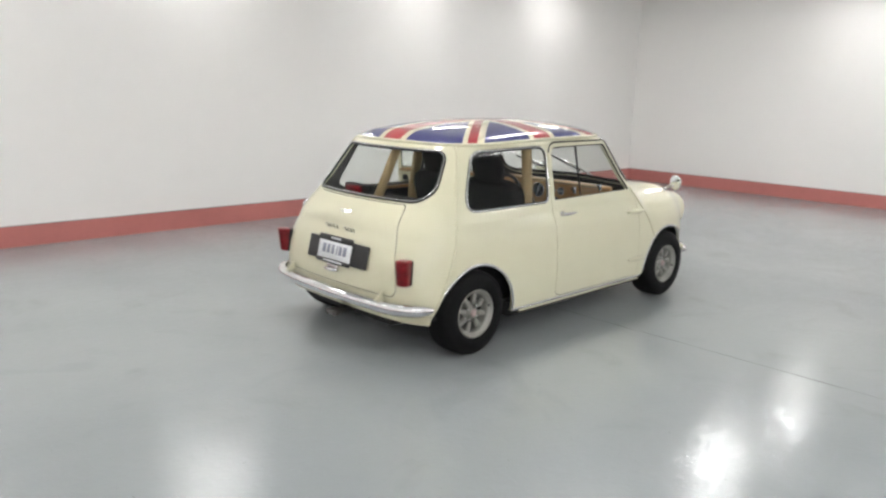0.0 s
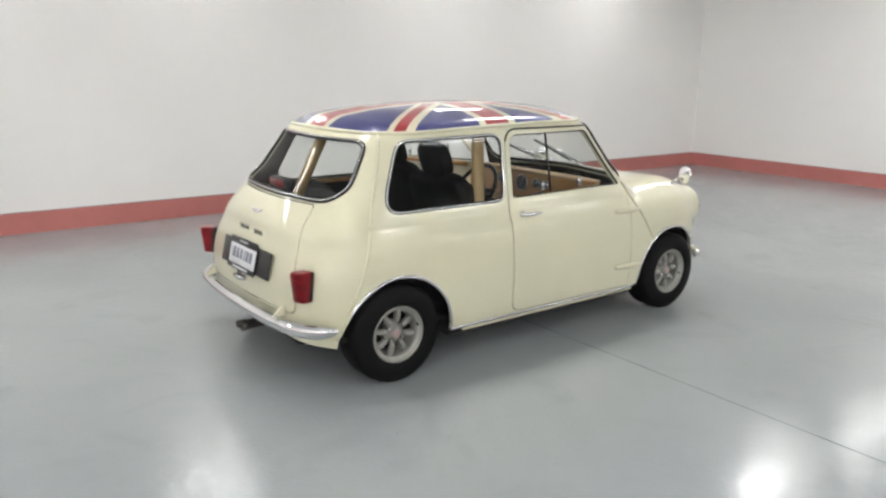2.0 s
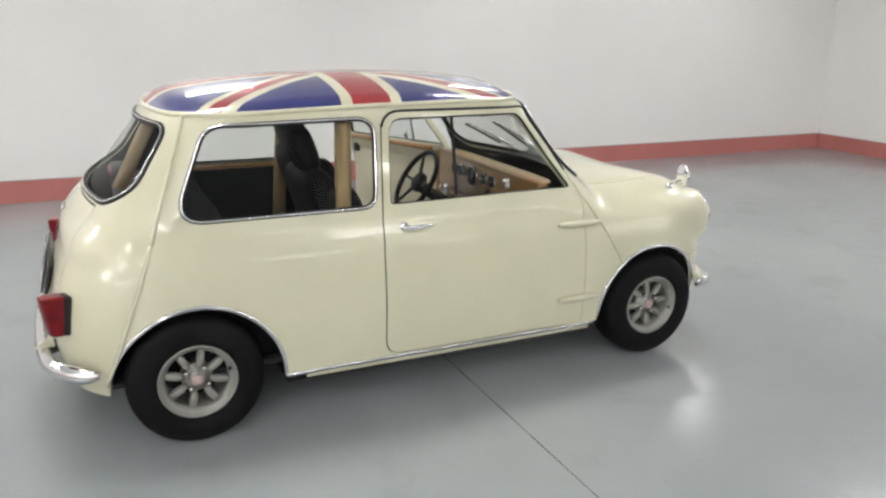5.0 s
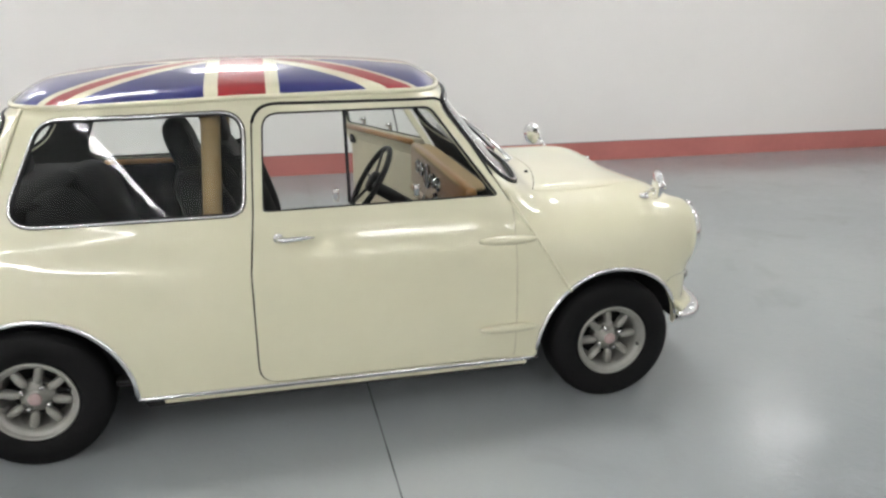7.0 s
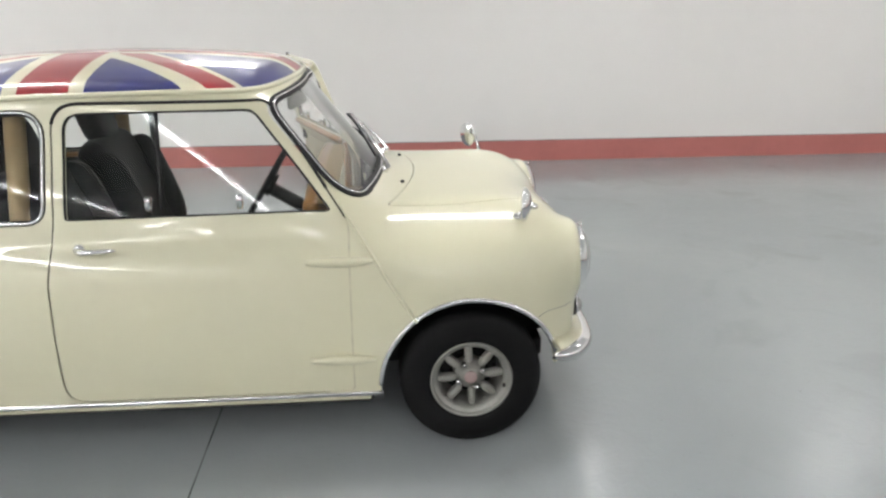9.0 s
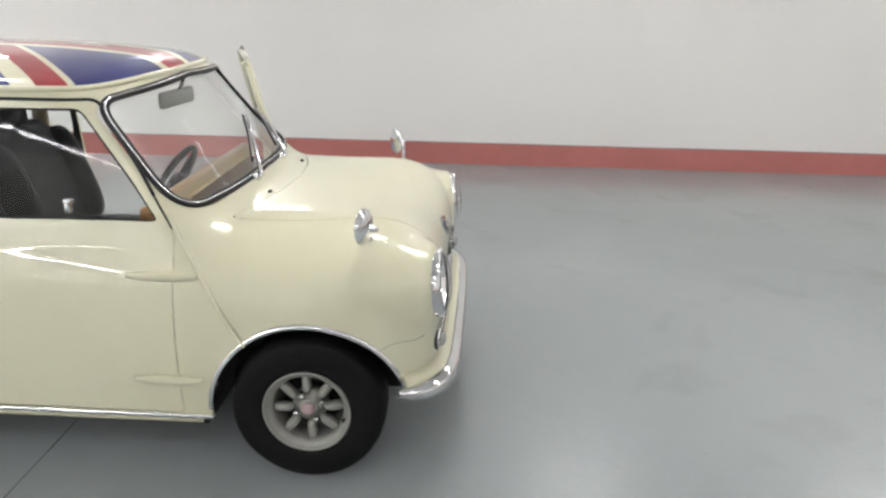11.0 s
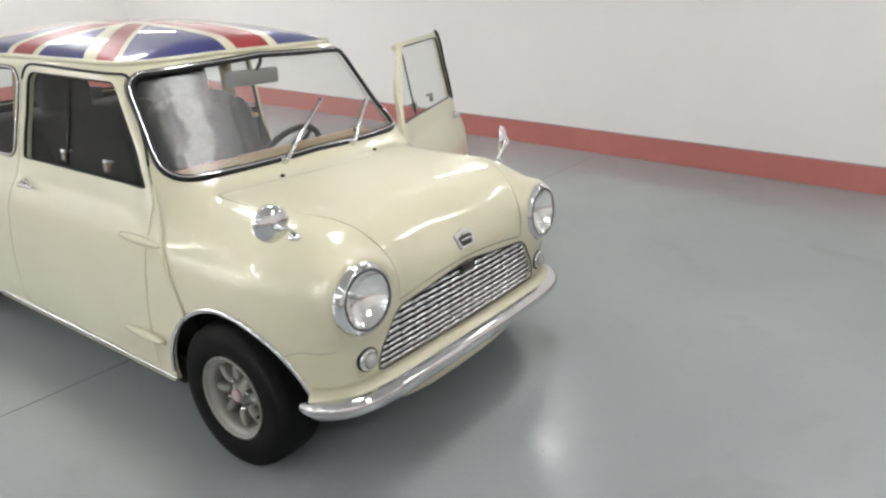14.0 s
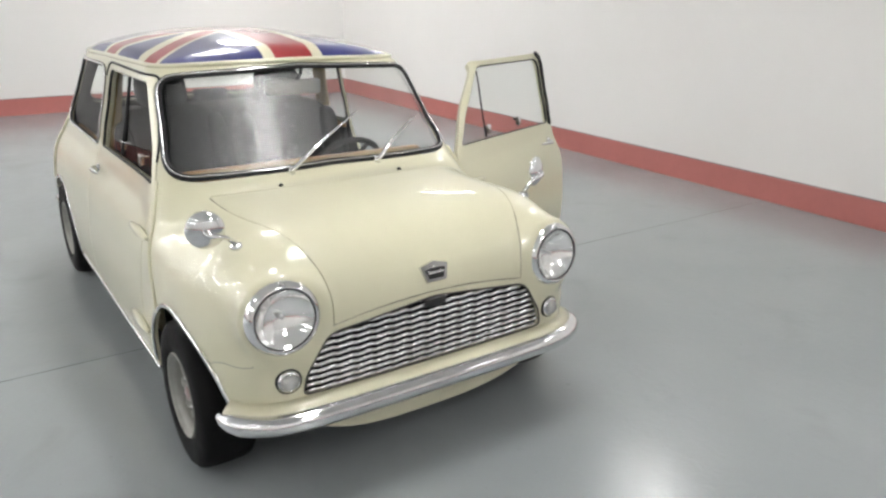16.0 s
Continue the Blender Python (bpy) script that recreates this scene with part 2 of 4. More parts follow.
def lathe(profile, n=32, m=None, cap=True):
    """Turns (radius, height) pairs round z."""
    v, f = [], []
    for r, h in profile:
        for i in range(n):
            a = 2 * math.pi * i / n
            v.append((r * math.cos(a), r * math.sin(a), h))
    for j in range(len(profile) - 1):
        for i in range(n):
            k = (i + 1) % n
            f.append((j * n + i, j * n + k, (j + 1) * n + k, (j + 1) * n + i))
    if cap:
        f.append(tuple(range(n))[::-1])
        f.append(tuple((len(profile) - 1) * n + i for i in range(n)))
    return moved((v, f), m) if m is not None else (v, f)


def tube(points, r, n=8, closed=False, flat=1.0, ups=None):
    """A round (or flattened) bar along points. ups: the flat side's normal at each point."""
    pts = [Vector(p) for p in points]
    v, f = [], []
    cnt = len(pts)
    side = None
    for i, p in enumerate(pts):
        a = pts[i - 1] if (i or closed) else p
        b = pts[(i + 1) % cnt] if (i < cnt - 1 or closed) else p
        d = (b - a).normalized()
        if ups is not None:
            up = Vector(ups[i])
        else:
            up = side if side is not None else (Vector((0, 0, 1)) if abs(d.z) < 0.9 else Vector((1, 0, 0)))
        up = (up - d * up.dot(d)).normalized()
        side = up
        w = d.cross(up)
        rr = r[i] if isinstance(r, (list, tuple, np.ndarray)) else r
        for k in range(n):
            t = 2 * math.pi * k / n
            v.append(tuple(p + w * (rr * math.cos(t)) + up * (rr * flat * math.sin(t))))
    for i in range(cnt if closed else cnt - 1):
        j = (i + 1) % cnt
        for k in range(n):
            q = (k + 1) % n
            f.append((i * n + k, i * n + q, j * n + q, j * n + k))
    if not closed:
        f.append(tuple(range(n))[::-1])
        f.append(tuple((cnt - 1) * n + k for k in range(n)))
    return v, f


def rounded(corners, radii, n=7):
    """The outline of a polygon with rounded corners, as points."""
    out = []
    cnt = len(corners)
    for i, c in enumerate(corners):
        r = radii[i] if isinstance(radii, (list, tuple)) else radii
        c, a, b = np.array(c, float), np.array(corners[i - 1], float), np.array(corners[(i + 1) % cnt], float)
        if r <= 0:
            out.append(tuple(c))
            continue
        u, w = (a - c) / np.linalg.norm(a - c), (b - c) / np.linalg.norm(b - c)
        ang = math.acos(float(np.clip(u @ w, -1, 1)))
        d = min(r / math.tan(ang / 2), 0.49 * np.linalg.norm(a - c), 0.49 * np.linalg.norm(b - c))
        s, e = c + u * d, c + w * d
        for k in range(n + 1):
            t = k / n
            out.append(tuple((1 - t) ** 2 * s + 2 * t * (1 - t) * c + t * t * e))
    return out


def dense(outline, step=0.02):
    """The same closed outline, cut into short steps."""
    out = []
    for i, a in enumerate(outline):
        a, b = np.array(a, float), np.array(outline[(i + 1) % len(outline)], float)
        n = max(1, int(np.ceil(np.linalg.norm(b - a) / step)))
        out += [tuple(a + (b - a) * k / n) for k in range(n)]
    return out


def poly_sdf(outline, px, py):
    """Signed distance to a closed outline: negative within."""
    best = np.full(px.shape, 1e9)
    inside = np.zeros(px.shape, bool)
    for i in range(len(outline)):
        ax, ay = outline[i]
        bx, by = outline[(i + 1) % len(outline)]
        ex, ey, wx, wy = bx - ax, by - ay, px - ax, py - ay
        t = np.clip((wx * ex + wy * ey) / (ex * ex + ey * ey + 1e-12), 0, 1)
        best = np.minimum(best, (wx - ex * t) ** 2 + (wy - ey * t) ** 2)
        cross = (ay > py) != (by > py)
        inside ^= cross & (px < ex * (py - ay) / (ey + (1e-12 if ey >= 0 else -1e-12)) + ax)
    d = np.sqrt(best)
    return np.where(inside, -d, d)


# ---------------------------------------------------------------- the shape of the car's body
def smax(a, b, r):
    h = np.clip(0.5 + 0.5 * (a - b) / r, 0, 1)
    return b + (a - b) * h + r * h * (1 - h)


def smin(a, b, r):
    return -smax(-a, -b, r)


def curve(xs, ys):
    """A smooth function through a few points (Catmull-Rom, tabulated)."""
    xs, ys = np.array(xs, float), np.array(ys, float)
    m = np.gradient(ys, xs)
    X, Y = [], []
    for i in range(len(xs) - 1):
        t = np.linspace(0, 1, 12, endpoint=False)
        h = xs[i + 1] - xs[i]
        X.append(xs[i] + t * h)
        Y.append((2 * t**3 - 3 * t**2 + 1) * ys[i] + (t**3 - 2 * t**2 + t) * h * m[i] + (-2 * t**3 + 3 * t**2) * ys[i + 1] + (t**3 - t**2) * h * m[i + 1])
    X, Y = np.append(np.concatenate(X), xs[-1]), np.append(np.concatenate(Y), ys[-1])
    return lambda v: np.interp(v, X, Y)


half_width = curve((0.10, 0.20, 0.32, 0.42, 0.52, 0.60, 0.66, 0.70, 0.74, 0.80, 0.88, 1.00, 1.13, 1.32), (0.650, 0.680, 0.694, 0.697, 0.691, 0.682, 0.668, 0.6505, 0.629, 0.6075, 0.5905, 0.5660, 0.5395, 0.5005))
deck_top = curve((-1.6, -1.2, -0.8, 0.60, 0.80, 1.00, 1.20, 1.35, 1.50), (0.83, 0.86, 0.88, 0.838, 0.826, 0.814, 0.800, 0.783, 0.75))
nose_x = curve((0.10, 0.22, 0.30, 0.40, 0.52, 0.62, 0.72, 0.85), (1.365, 1.405, 1.415, 1.422, 1.420, 1.414, 1.398, 1.35))
nose_plan = curve((0.0, 0.2, 0.35, 0.46, 0.55, 0.62, 0.70, 0.80), (0.0, 0.001, 0.004, 0.010, 0.030, 0.072, 0.18, 0.36))
tail_x = curve((0.10, 0.25, 0.34, 0.45, 0.58, 0.68, 0.77, 0.85, 0.95), (-1.42, -1.46, -1.487, -1.490, -1.466, -1.427, -1.372, -1.312, -1.22))
tail_plan = curve((0.0, 0.2, 0.4, 0.5, 0.58, 0.65, 0.72, 0.80), (0.0, 0.006, 0.022, 0.038, 0.066, 0.11, 0.19, 0.33))
roof_z = curve((-1.35, -1.15, -1.0, -0.8, -0.55, -0.30, -0.05, 0.20, 0.38, 0.50, 0.70), (1.13, 1.183, 1.221, 1.253, 1.274, 1.282, 1.281, 1.269, 1.250, 1.226, 1.16))
roof_drop = curve((0.0, 0.15, 0.30, 0.42, 0.50, 0.56, 0.64), (0.0, 0.005, 0.021, 0.045, 0.069, 0.098, 0.15))


def screen_x(y, z):
    return 0.742 - (z - 0.835) * 0.80 - 0.33 * y * y


def body_field(p):
    """Less than zero inside the car's outer skin."""
    x, y, z = p[:, 0], np.abs(p[:, 1]), p[:, 2]
    side = (y - half_width(z)) * 0.985
    nose = x - nose_x(z) + nose_plan(y)
    nose = nose / np.sqrt(1 + (0.9 * np.clip((y - 0.4) / 0.25, 0, 1)) ** 2)
    tail = tail_x(z) - x + tail_plan(y)
    dip = np.clip((x - 1.05) / 0.33, 0, 1) ** 2 * 0.040 * (0.5 + 0.5 * np.cos(math.pi * np.clip(y / 0.47, 0, 1)))
    crown = 0.13 * y * y * (1 - np.clip((x - 0.80) / 0.35, 0, 1)) * np.clip((x + 0.4) / 0.4, 0, 1)
    lift = np.clip((0.78 - x) / 0.32, 0, 1)
    stern = np.clip((x + 1.28) / 0.30, 0, 1)
    top = z - deck_top(x) + dip + crown - 0.15 * lift * lift * (3 - 2 * lift) * stern * stern * (3 - 2 * stern)
    mid_r = np.clip((x - 0.45) / 0.55, 0, 1)
    aft_r = np.clip((-0.85 - x) / 0.30, 0, 1)
    shoulder = 0.11 + 0.16 * np.maximum(0.78 * mid_r * mid_r * (3 - 2 * mid_r), aft_r * aft_r * (3 - 2 * aft_r))
    low = smax(smax(side, top, shoulder), nose, 0.17)
    low = smax(low, tail, 0.20)
    screen = (x - screen_x(y, z)) * 0.78
    back = (-1.318 + (z - 0.85) * 0.77 - x + 0.36 * y * y) * 0.79
    roof = (z - roof_z(x) + roof_drop(y)) * 0.97
    cab = smax(side, screen, 0.085)
    cab = smax(cab, back, 0.20)
    cab = smax(cab, roof, 0.055)
    cab = smax(cab, 0.74 - z, 0.05)
    pod = (np.hypot(y - 0.494, z - 0.613) - 0.113 + 0.30 * np.clip(1.375 - x, 0, 1)) * 0.96
    pod = smax(smax(pod, x - 1.398, 0.03), 1.06 - x, 0.02)
    cowl = np.clip((x - 0.42) / 0.22, 0, 1)
    stern_fill = np.clip((-1.08 - x) / 0.16, 0, 1)
    fillet = 0.014 + 0.040 * cowl * cowl * (3 - 2 * cowl) + 0.085 * stern_fill * stern_fill * (3 - 2 * stern_fill)
    bowl = np.maximum(np.hypot(y - 0.494, z - 0.613) - 0.091, 1.335 - x)
    return np.maximum(smin(smin(low, cab, fillet), pod, 0.07), -bowl)


def gradient(p, h=1e-4):
    g = np.empty_like(p)
    for a in range(3):
        d = np.zeros(3)
        d[a] = h
        g[:, a] = (body_field(p + d) - body_field(p - d)) / (2 * h)
    return g


def onto(p, rounds=4):
    """Points pulled onto the skin, and the skin's normals there."""
    for _ in range(rounds):
        g = gradient(p)
        p = p - (body_field(p) / np.maximum((g * g).sum(1), 0.05))[:, None] * g
    g = gradient(p)
    return p, g / np.linalg.norm(g, axis=1)[:, None]


def along(origins, ways, far):
    """The first place where rays from within leave the skin."""
    o, w = np.asarray(origins, float).reshape(-1, 3), np.asarray(ways, float).reshape(-1, 3)
    a, b = np.zeros(len(o)), np.full(len(o), float(far))
    for _ in range(40):
        m = (a + b) / 2
        inside = body_field(o + m[:, None] * w) < 0
        a, b = np.where(inside, m, a), np.where(inside, b, m)
    return o + a[:, None] * w


def on_side(xz, sign=-1):
    q = np.array([(x, 0.0, z) for x, z in xz])
    return along(q, np.tile((0, float(sign), 0), (len(q), 1)), 1.2)


def on_front(yz):
    q = np.array([(0.2, y, z) for y, z in yz])
    return along(q, np.tile((1.0, 0, 0), (len(q), 1)), 2.0)


def on_screen(yz):
    q = np.array([(screen_x(y, z), y, z) for y, z in yz])
    return onto(q, 4)[0]


def on_rear(yz):
    q = np.array([(-0.6, y, z) for y, z in yz])
    return along(q, np.tile((-1.0, 0, 0), (len(q), 1)), 2.0)


def on_top(xy):
    q = np.array([(x, y, 0.5) for x, y in xy])
    return along(q, np.tile((0, 0, 1.0), (len(q), 1)), 1.2)


def lifted(pts, d):
    """Points moved off the skin by d."""
    p, n = onto(np.asarray(pts, float), 2)
    return p + n * d, n


def skin_mesh(step=0.0135):
    """The skin as triangles, by surface nets pulled onto the field."""
    xs, ys, zs = np.arange(-1.60, 1.52, step), np.arange(-0.756, 0.7575, step), np.arange(0.12, 1.34, step)
    X, Y, Z = np.meshgrid(xs, ys, zs, indexing="ij")
    f = body_field(np.stack([X.ravel(), Y.ravel(), Z.ravel()], 1)).reshape(X.shape)
    f[:, :, 0] = 0.02
    s = f < 0
    c = np.zeros(tuple(n - 1 for n in s.shape), int)
    for i in (0, 1):
        for j in (0, 1):
            for k in (0, 1):
                c += s[i : i + c.shape[0], j : j + c.shape[1], k : k + c.shape[2]]
    cells = (c > 0) & (c < 8)
    index = np.full(c.shape, -1)
    index[cells] = np.arange(cells.sum())
    i, j, k = np.nonzero(cells)
    v = np.stack([xs[i], ys[j], zs[k]], 1) + step / 2
    v, _ = onto(v, 5)
    quads = []
    for ax in range(3):
        a = [slice(1, -1)] * 3
        b = [slice(1, -1)] * 3
        a[ax], b[ax] = slice(0, -1), slice(1, None)
        s0, s1 = s[tuple(a)], s[tuple(b)]
        for flip, hit in ((False, s0 & ~s1), (True, ~s0 & s1)):
            I = np.stack(np.nonzero(hit), 1)
            off = np.ones(3, int)
            off[ax] = 0
            I = I + off
            u, w = [e for e in range(3) if e != ax]
            if ax == 1:
                u, w = w, u
            eu, ew = np.eye(3, dtype=int)[u], np.eye(3, dtype=int)[w]
            q = [I - eu - ew, I - ew, I, I - eu]
            q = np.stack([index[tuple(t.T)] for t in q], 1)
            quads.append(q[:, ::-1] if flip else q)
    q = np.concatenate(quads)
    q = q[(q >= 0).all(1)]
    q = q[(k[q] > 0).all(1)]  # open below
    return v, np.concatenate([q[:, [0, 1, 2]], q[:, [0, 2, 3]]])


class Skin:
    """Triangles with a region each, cut along the zero lines of functions on the skin."""

    def __init__(self, v, t):
        self.v, self.t, self.region = v, t, np.zeros(len(t), int)

    def cut(self, field, only, within=None, into=None):
        """Cuts the triangles of the regions `only` whose corners satisfy within(v); those where field < 0 go to region `into`."""
        v, t = self.v, self.t
        ok = np.isin(self.region, only)
        if within is not None:
            ok &= within(v)[t].all(1)
        used = np.unique(t[ok])
        g = np.ones(len(v))
        g[used] = field(v[used])
        g[np.abs(g) < 0.0008] = 0.0
        sg = np.sign(g).astype(int)
        ts = sg[t]
        mixed = ok & (ts.min(1) < 0) & (ts.max(1) > 0)
        fresh, made, addt, addr = [], {}, [], []

        def between(a, b):
            key = (a, b) if a < b else (b, a)
            if key not in made:
                w = g[key[0]] / (g[key[0]] - g[key[1]])
                made[key] = len(v) + len(fresh)
                fresh.append(v[key[0]] * (1 - w) + v[key[1]] * w)
            return made[key]

        for n in np.nonzero(mixed)[0]:
            tri, r = t[n], self.region[n]
            low, high = [], []
            for e in range(3):
                a, b = int(tri[e]), int(tri[(e + 1) % 3])
                if sg[a] <= 0:
                    low.append(a)
                if sg[a] >= 0:
                    high.append(a)
                if sg[a] * sg[b] < 0:
                    q = between(a, b)
                    low.append(q)
                    high.append(q)
            for poly, reg in ((low, into), (high, r)):
                for e in range(1, len(poly) - 1):
                    addt.append((poly[0], poly[e], poly[e + 1]))
                    addr.append(r if reg is None else reg)
        whole = ok & ~mixed & (ts.max(1) <= 0)
        if into is not None:
            self.region[whole] = into
        keep = ~mixed
        self.t = np.concatenate([t[keep], np.array(addt, int).reshape(-1, 3)])
        self.region = np.concatenate([self.region[keep], np.array(addr, int)])
        if fresh:
            p, _ = onto(np.array(fresh), 2)
            self.v = np.concatenate([v, p])

    def take(self, sel):
        t = self.t[sel]
        used, inv = np.unique(t, return_inverse=True)
        return self.v[used], inv.reshape(-1, 3)


def shell_object(name, v, t, mats, parent, label="", thick=0.012, sink=0.0, classes=None, shift=None, inner=1, flat=False):
    """A sheet of skin with thickness: outer face, inner face and rim."""
    p, n = onto(v.copy(), 1)
    p = p - n * sink
    e = np.concatenate([t[:, [0, 1]], t[:, [1, 2]], t[:, [2, 0]]])
    key = np.sort(e, 1)
    _, first, count = np.unique(key, axis=0, return_index=True, return_counts=True)
    rim = e[first[count == 1]]
    N, R = len(p), len(rim)
    if flat:  # sheet glass: one normal all over
        n = np.tile(np.median(n, axis=0), (N, 1))
        n /= np.linalg.norm(n, axis=1)[:, None]
    q = p - n * thick
    verts = np.concatenate([p, q, p[rim[:, 0]], p[rim[:, 1]], q[rim[:, 1]], q[rim[:, 0]]])
    edge = p[rim[:, 1]] - p[rim[:, 0]]
    rn = np.cross(edge, n[rim[:, 0]])
    rn /= np.linalg.norm(rn, axis=1)[:, None] + 1e-9
    normals = np.concatenate([n, -n, rn, rn, rn, rn])
    k = np.arange(R) + 2 * N
    rimf = np.stack([k + R, k, k + 3 * R, k + 2 * R], 1)
    faces = [tuple(a) for a in t] + [tuple(a) for a in (t[:, ::-1] + N)] + [tuple(a) for a in rimf]
    outer = classes if classes is not None else np.zeros(len(t), int)
    idx = np.concatenate([outer, np.full(len(t), inner), np.zeros(R, int)])
    if shift is not None:
        verts = np.array([tuple(shift @ Vector(a)) for a in verts])
        turn = shift.to_3x3()
        normals = np.array([tuple(turn @ Vector(a)) for a in normals])
    return mesh_object(name, verts, faces, mats, parent, label, idx, normals)


# ---------------------------------------------------------------- the room
WALL_Y, FRONT_X, REAR_X, NEAR_Y, CEIL_Z, BAND_Z = 3.81, 7.60, -6.62, -22.5, 3.2, 0.183


def slab(name, x0, x1, y0, y1, z0, z1, mat, bevel=0.0):
    g = rbox(x1 - x0, y1 - y0, z1 - z0, bevel, 2, Matrix.Translation(((x0 + x1) / 2, (y0 + y1) / 2, (z0 + z1) / 2)))
    return tagged(mesh_object(name, g[0], g[1], mat, smooth=False), kind="structure")


JOINT_X = 0.112
T = 0.2
floor = slab("floor", REAR_X - T, JOINT_X - 0.0030, NEAR_Y - T, WALL_Y + T, -0.15, 0.0, m_floor)
tagged(floor, "glossy grey epoxy-painted concrete floor with a saw-cut joint", "floor")
floor_b = slab("floor_slab", JOINT_X + 0.0030, FRONT_X + T, NEAR_Y - T, WALL_Y + T, -0.15, 0.0, m_floor)
tagged(floor_b, "glossy grey epoxy-painted concrete floor slab", "floor")
joint = slab("floor_joint", JOINT_X - 0.0030, JOINT_X + 0.0030, NEAR_Y, WALL_Y, -0.15, -0.0003, m_joint)
tagged(joint, "dark sealed control joint between floor slabs", "joint")
walls = (
    ("wall_left", REAR_X, FRONT_X, WALL_Y, WALL_Y + T),
    ("wall_front", FRONT_X, FRONT_X + T, NEAR_Y - T, WALL_Y + T),
    ("wall_rear", REAR_X - T, REAR_X, NEAR_Y - T, WALL_Y + T),
    ("wall_right", REAR_X, FRONT_X, NEAR_Y - T, NEAR_Y),
)
for name, x0, x1, y0, y1 in walls:
    tagged(slab(name, x0, x1, y0, y1, 0.0, CEIL_Z, m_wall), "plain white painted wall with a red painted base", "wall")
B = 0.012
for name, x0, x1, y0, y1 in (
    ("baseboard_left", REAR_X + B, FRONT_X - B, WALL_Y - B, WALL_Y - 0.0005),
    ("baseboard_front", FRONT_X - B, FRONT_X - 0.0005, NEAR_Y, WALL_Y),
    ("baseboard_rear", REAR_X + 0.0005, REAR_X + B, NEAR_Y, WALL_Y),
    ("baseboard_right", REAR_X + B, FRONT_X - B, NEAR_Y + 0.0005, NEAR_Y + B),
):
    tagged(slab(name, x0, x1, y0, y1, 0.0, BAND_Z, m_band, 0.003), "faded red painted base strip along the white wall", "baseboard")
for name, x0, x1, y0, y1 in (
    ("trim_left", REAR_X + 0.007, FRONT_X - 0.007, WALL_Y - 0.007, WALL_Y - 0.0005),
    ("trim_front", FRONT_X - 0.007, FRONT_X - 0.0005, NEAR_Y, WALL_Y),
    ("trim_rear", REAR_X + 0.0005, REAR_X + 0.007, NEAR_Y, WALL_Y),
):
    tagged(slab(name, x0, x1, y0, y1, BAND_Z + 0.0005, BAND_Z + 0.007, m_bead), "thin grey caulk line above the red base strip", "trim")
tagged(slab("ceiling", REAR_X - T, FRONT_X + T, NEAR_Y - T, WALL_Y + T, CEIL_Z, CEIL_Z + 0.15, m_ceiling), "plain white ceiling", "ceiling")


def ceiling_light(lit, length, width):
    base = tagged(new("ceiling_light"), "white hanging linear ceiling light with a lit diffuser, out of view", "ceiling light", "ceiling lights")
    part("housing", rbox(length + 0.06, width + 0.07, 0.06, 0.012, 2, Matrix.Translation((0, 0, 0.05))), m_fix, base)
    part("diffuser", rbox(length, width, 0.02, 0.006, 1, Matrix.Translation((0, 0, 0.012))), lit, base, "lit white diffuser")
    for s in (-1, 1):
        part("hanger", tube([(s * 0.4 * length, 0, 0.078), (s * 0.4 * length, 0, CEIL_Z - LIGHT_Z)], 0.006, 6), m_steel, base)
    return base


def strip_light(lit):
    base = tagged(new("strip_light"), "white hanging strip light with two lit tubes", "strip light", "strip lights in rows")
    part("housing", rbox(0.11, 2.46, 0.05, 0.012, 2, Matrix.Translation((0, 0, 0.055))), m_fix, base)
    for s in (-1, 1):
        part("tube_lamp", tube([(s * 0.026, y, 0.010) for y in np.linspace(-1.19, 1.19, 7)], 0.015, 10), lit, base, "lit fluorescent tube")
        part("end_cap", rbox(0.10, 0.03, 0.05, 0.006, 1, Matrix.Translation((0, s * 1.21, 0.012))), m_fix, base)
        part("hanger", tube([(0, s * 0.9, 0.078), (0, s * 0.9, CEIL_Z - LIGHT_Z)], 0.006, 6), m_steel, base)
    return base


for ly, lxs, long, wide, power in LIGHT_ROWS:
    first_light = ceiling_light(glow("lit_panel", (0.997, 0.985, 0.974), power), long, wide)
    first_light.matrix_basis = pose(lxs[0], ly, LIGHT_Z)
    for lx in lxs[1:]:
        copy_thing(first_light, pose(lx, ly, LIGHT_Z))
first_strip = strip_light(glow("lit_tube", (0.997, 0.985, 0.974), STRIP_POWER))
first_strip.matrix_basis = pose(STRIP_X[0], STRIP_Y[0], LIGHT_Z)
for k, (lx, ly) in enumerate((x, y) for x in STRIP_X for y in STRIP_Y):
    if k:
        copy_thing(first_strip, pose(lx, ly, LIGHT_Z))

# ---------------------------------------------------------------- the car
car = tagged(new("car"), "cream vintage compact car with a union-flag roof, one door open", "car")

QUARTER = dense(rounded([(-1.052, 0.803), (-0.912, 1.126), (-0.288, 1.138), (-0.310, 0.805)], [0.075, 0.10, 0.075, 0.06]))
DOOR_WIN = dense(rounded([(-0.250, 0.809), (-0.232, 1.132), (0.345, 1.138), (0.580, 0.820)], [0.015, 0.06, 0.05, 0.012]))
DOOR = dense(rounded([(-0.300, 0.215), (0.628, 0.215), (0.628, 0.785), (0.385, 1.160), (-0.262, 1.160), (-0.282, 0.80), (-0.300, 0.62)], [0.07, 0.02, 0.10, 0.06, 0.085, 0.1, 0.2]))
SCREEN = dense(rounded([(-0.572, 0.832), (0.0, 0.854), (0.572, 0.832), (0.520, 1.158), (0.0, 1.182), (-0.520, 1.158)], [0.085, 0, 0.085, 0.075, 0, 0.075]))
BACKLIGHT = dense(rounded([(-0.505, 0.858), (0.505, 0.858), (0.430, 1.122), (-0.430, 1.122)], [0.085, 0.085, 0.075, 0.075]))
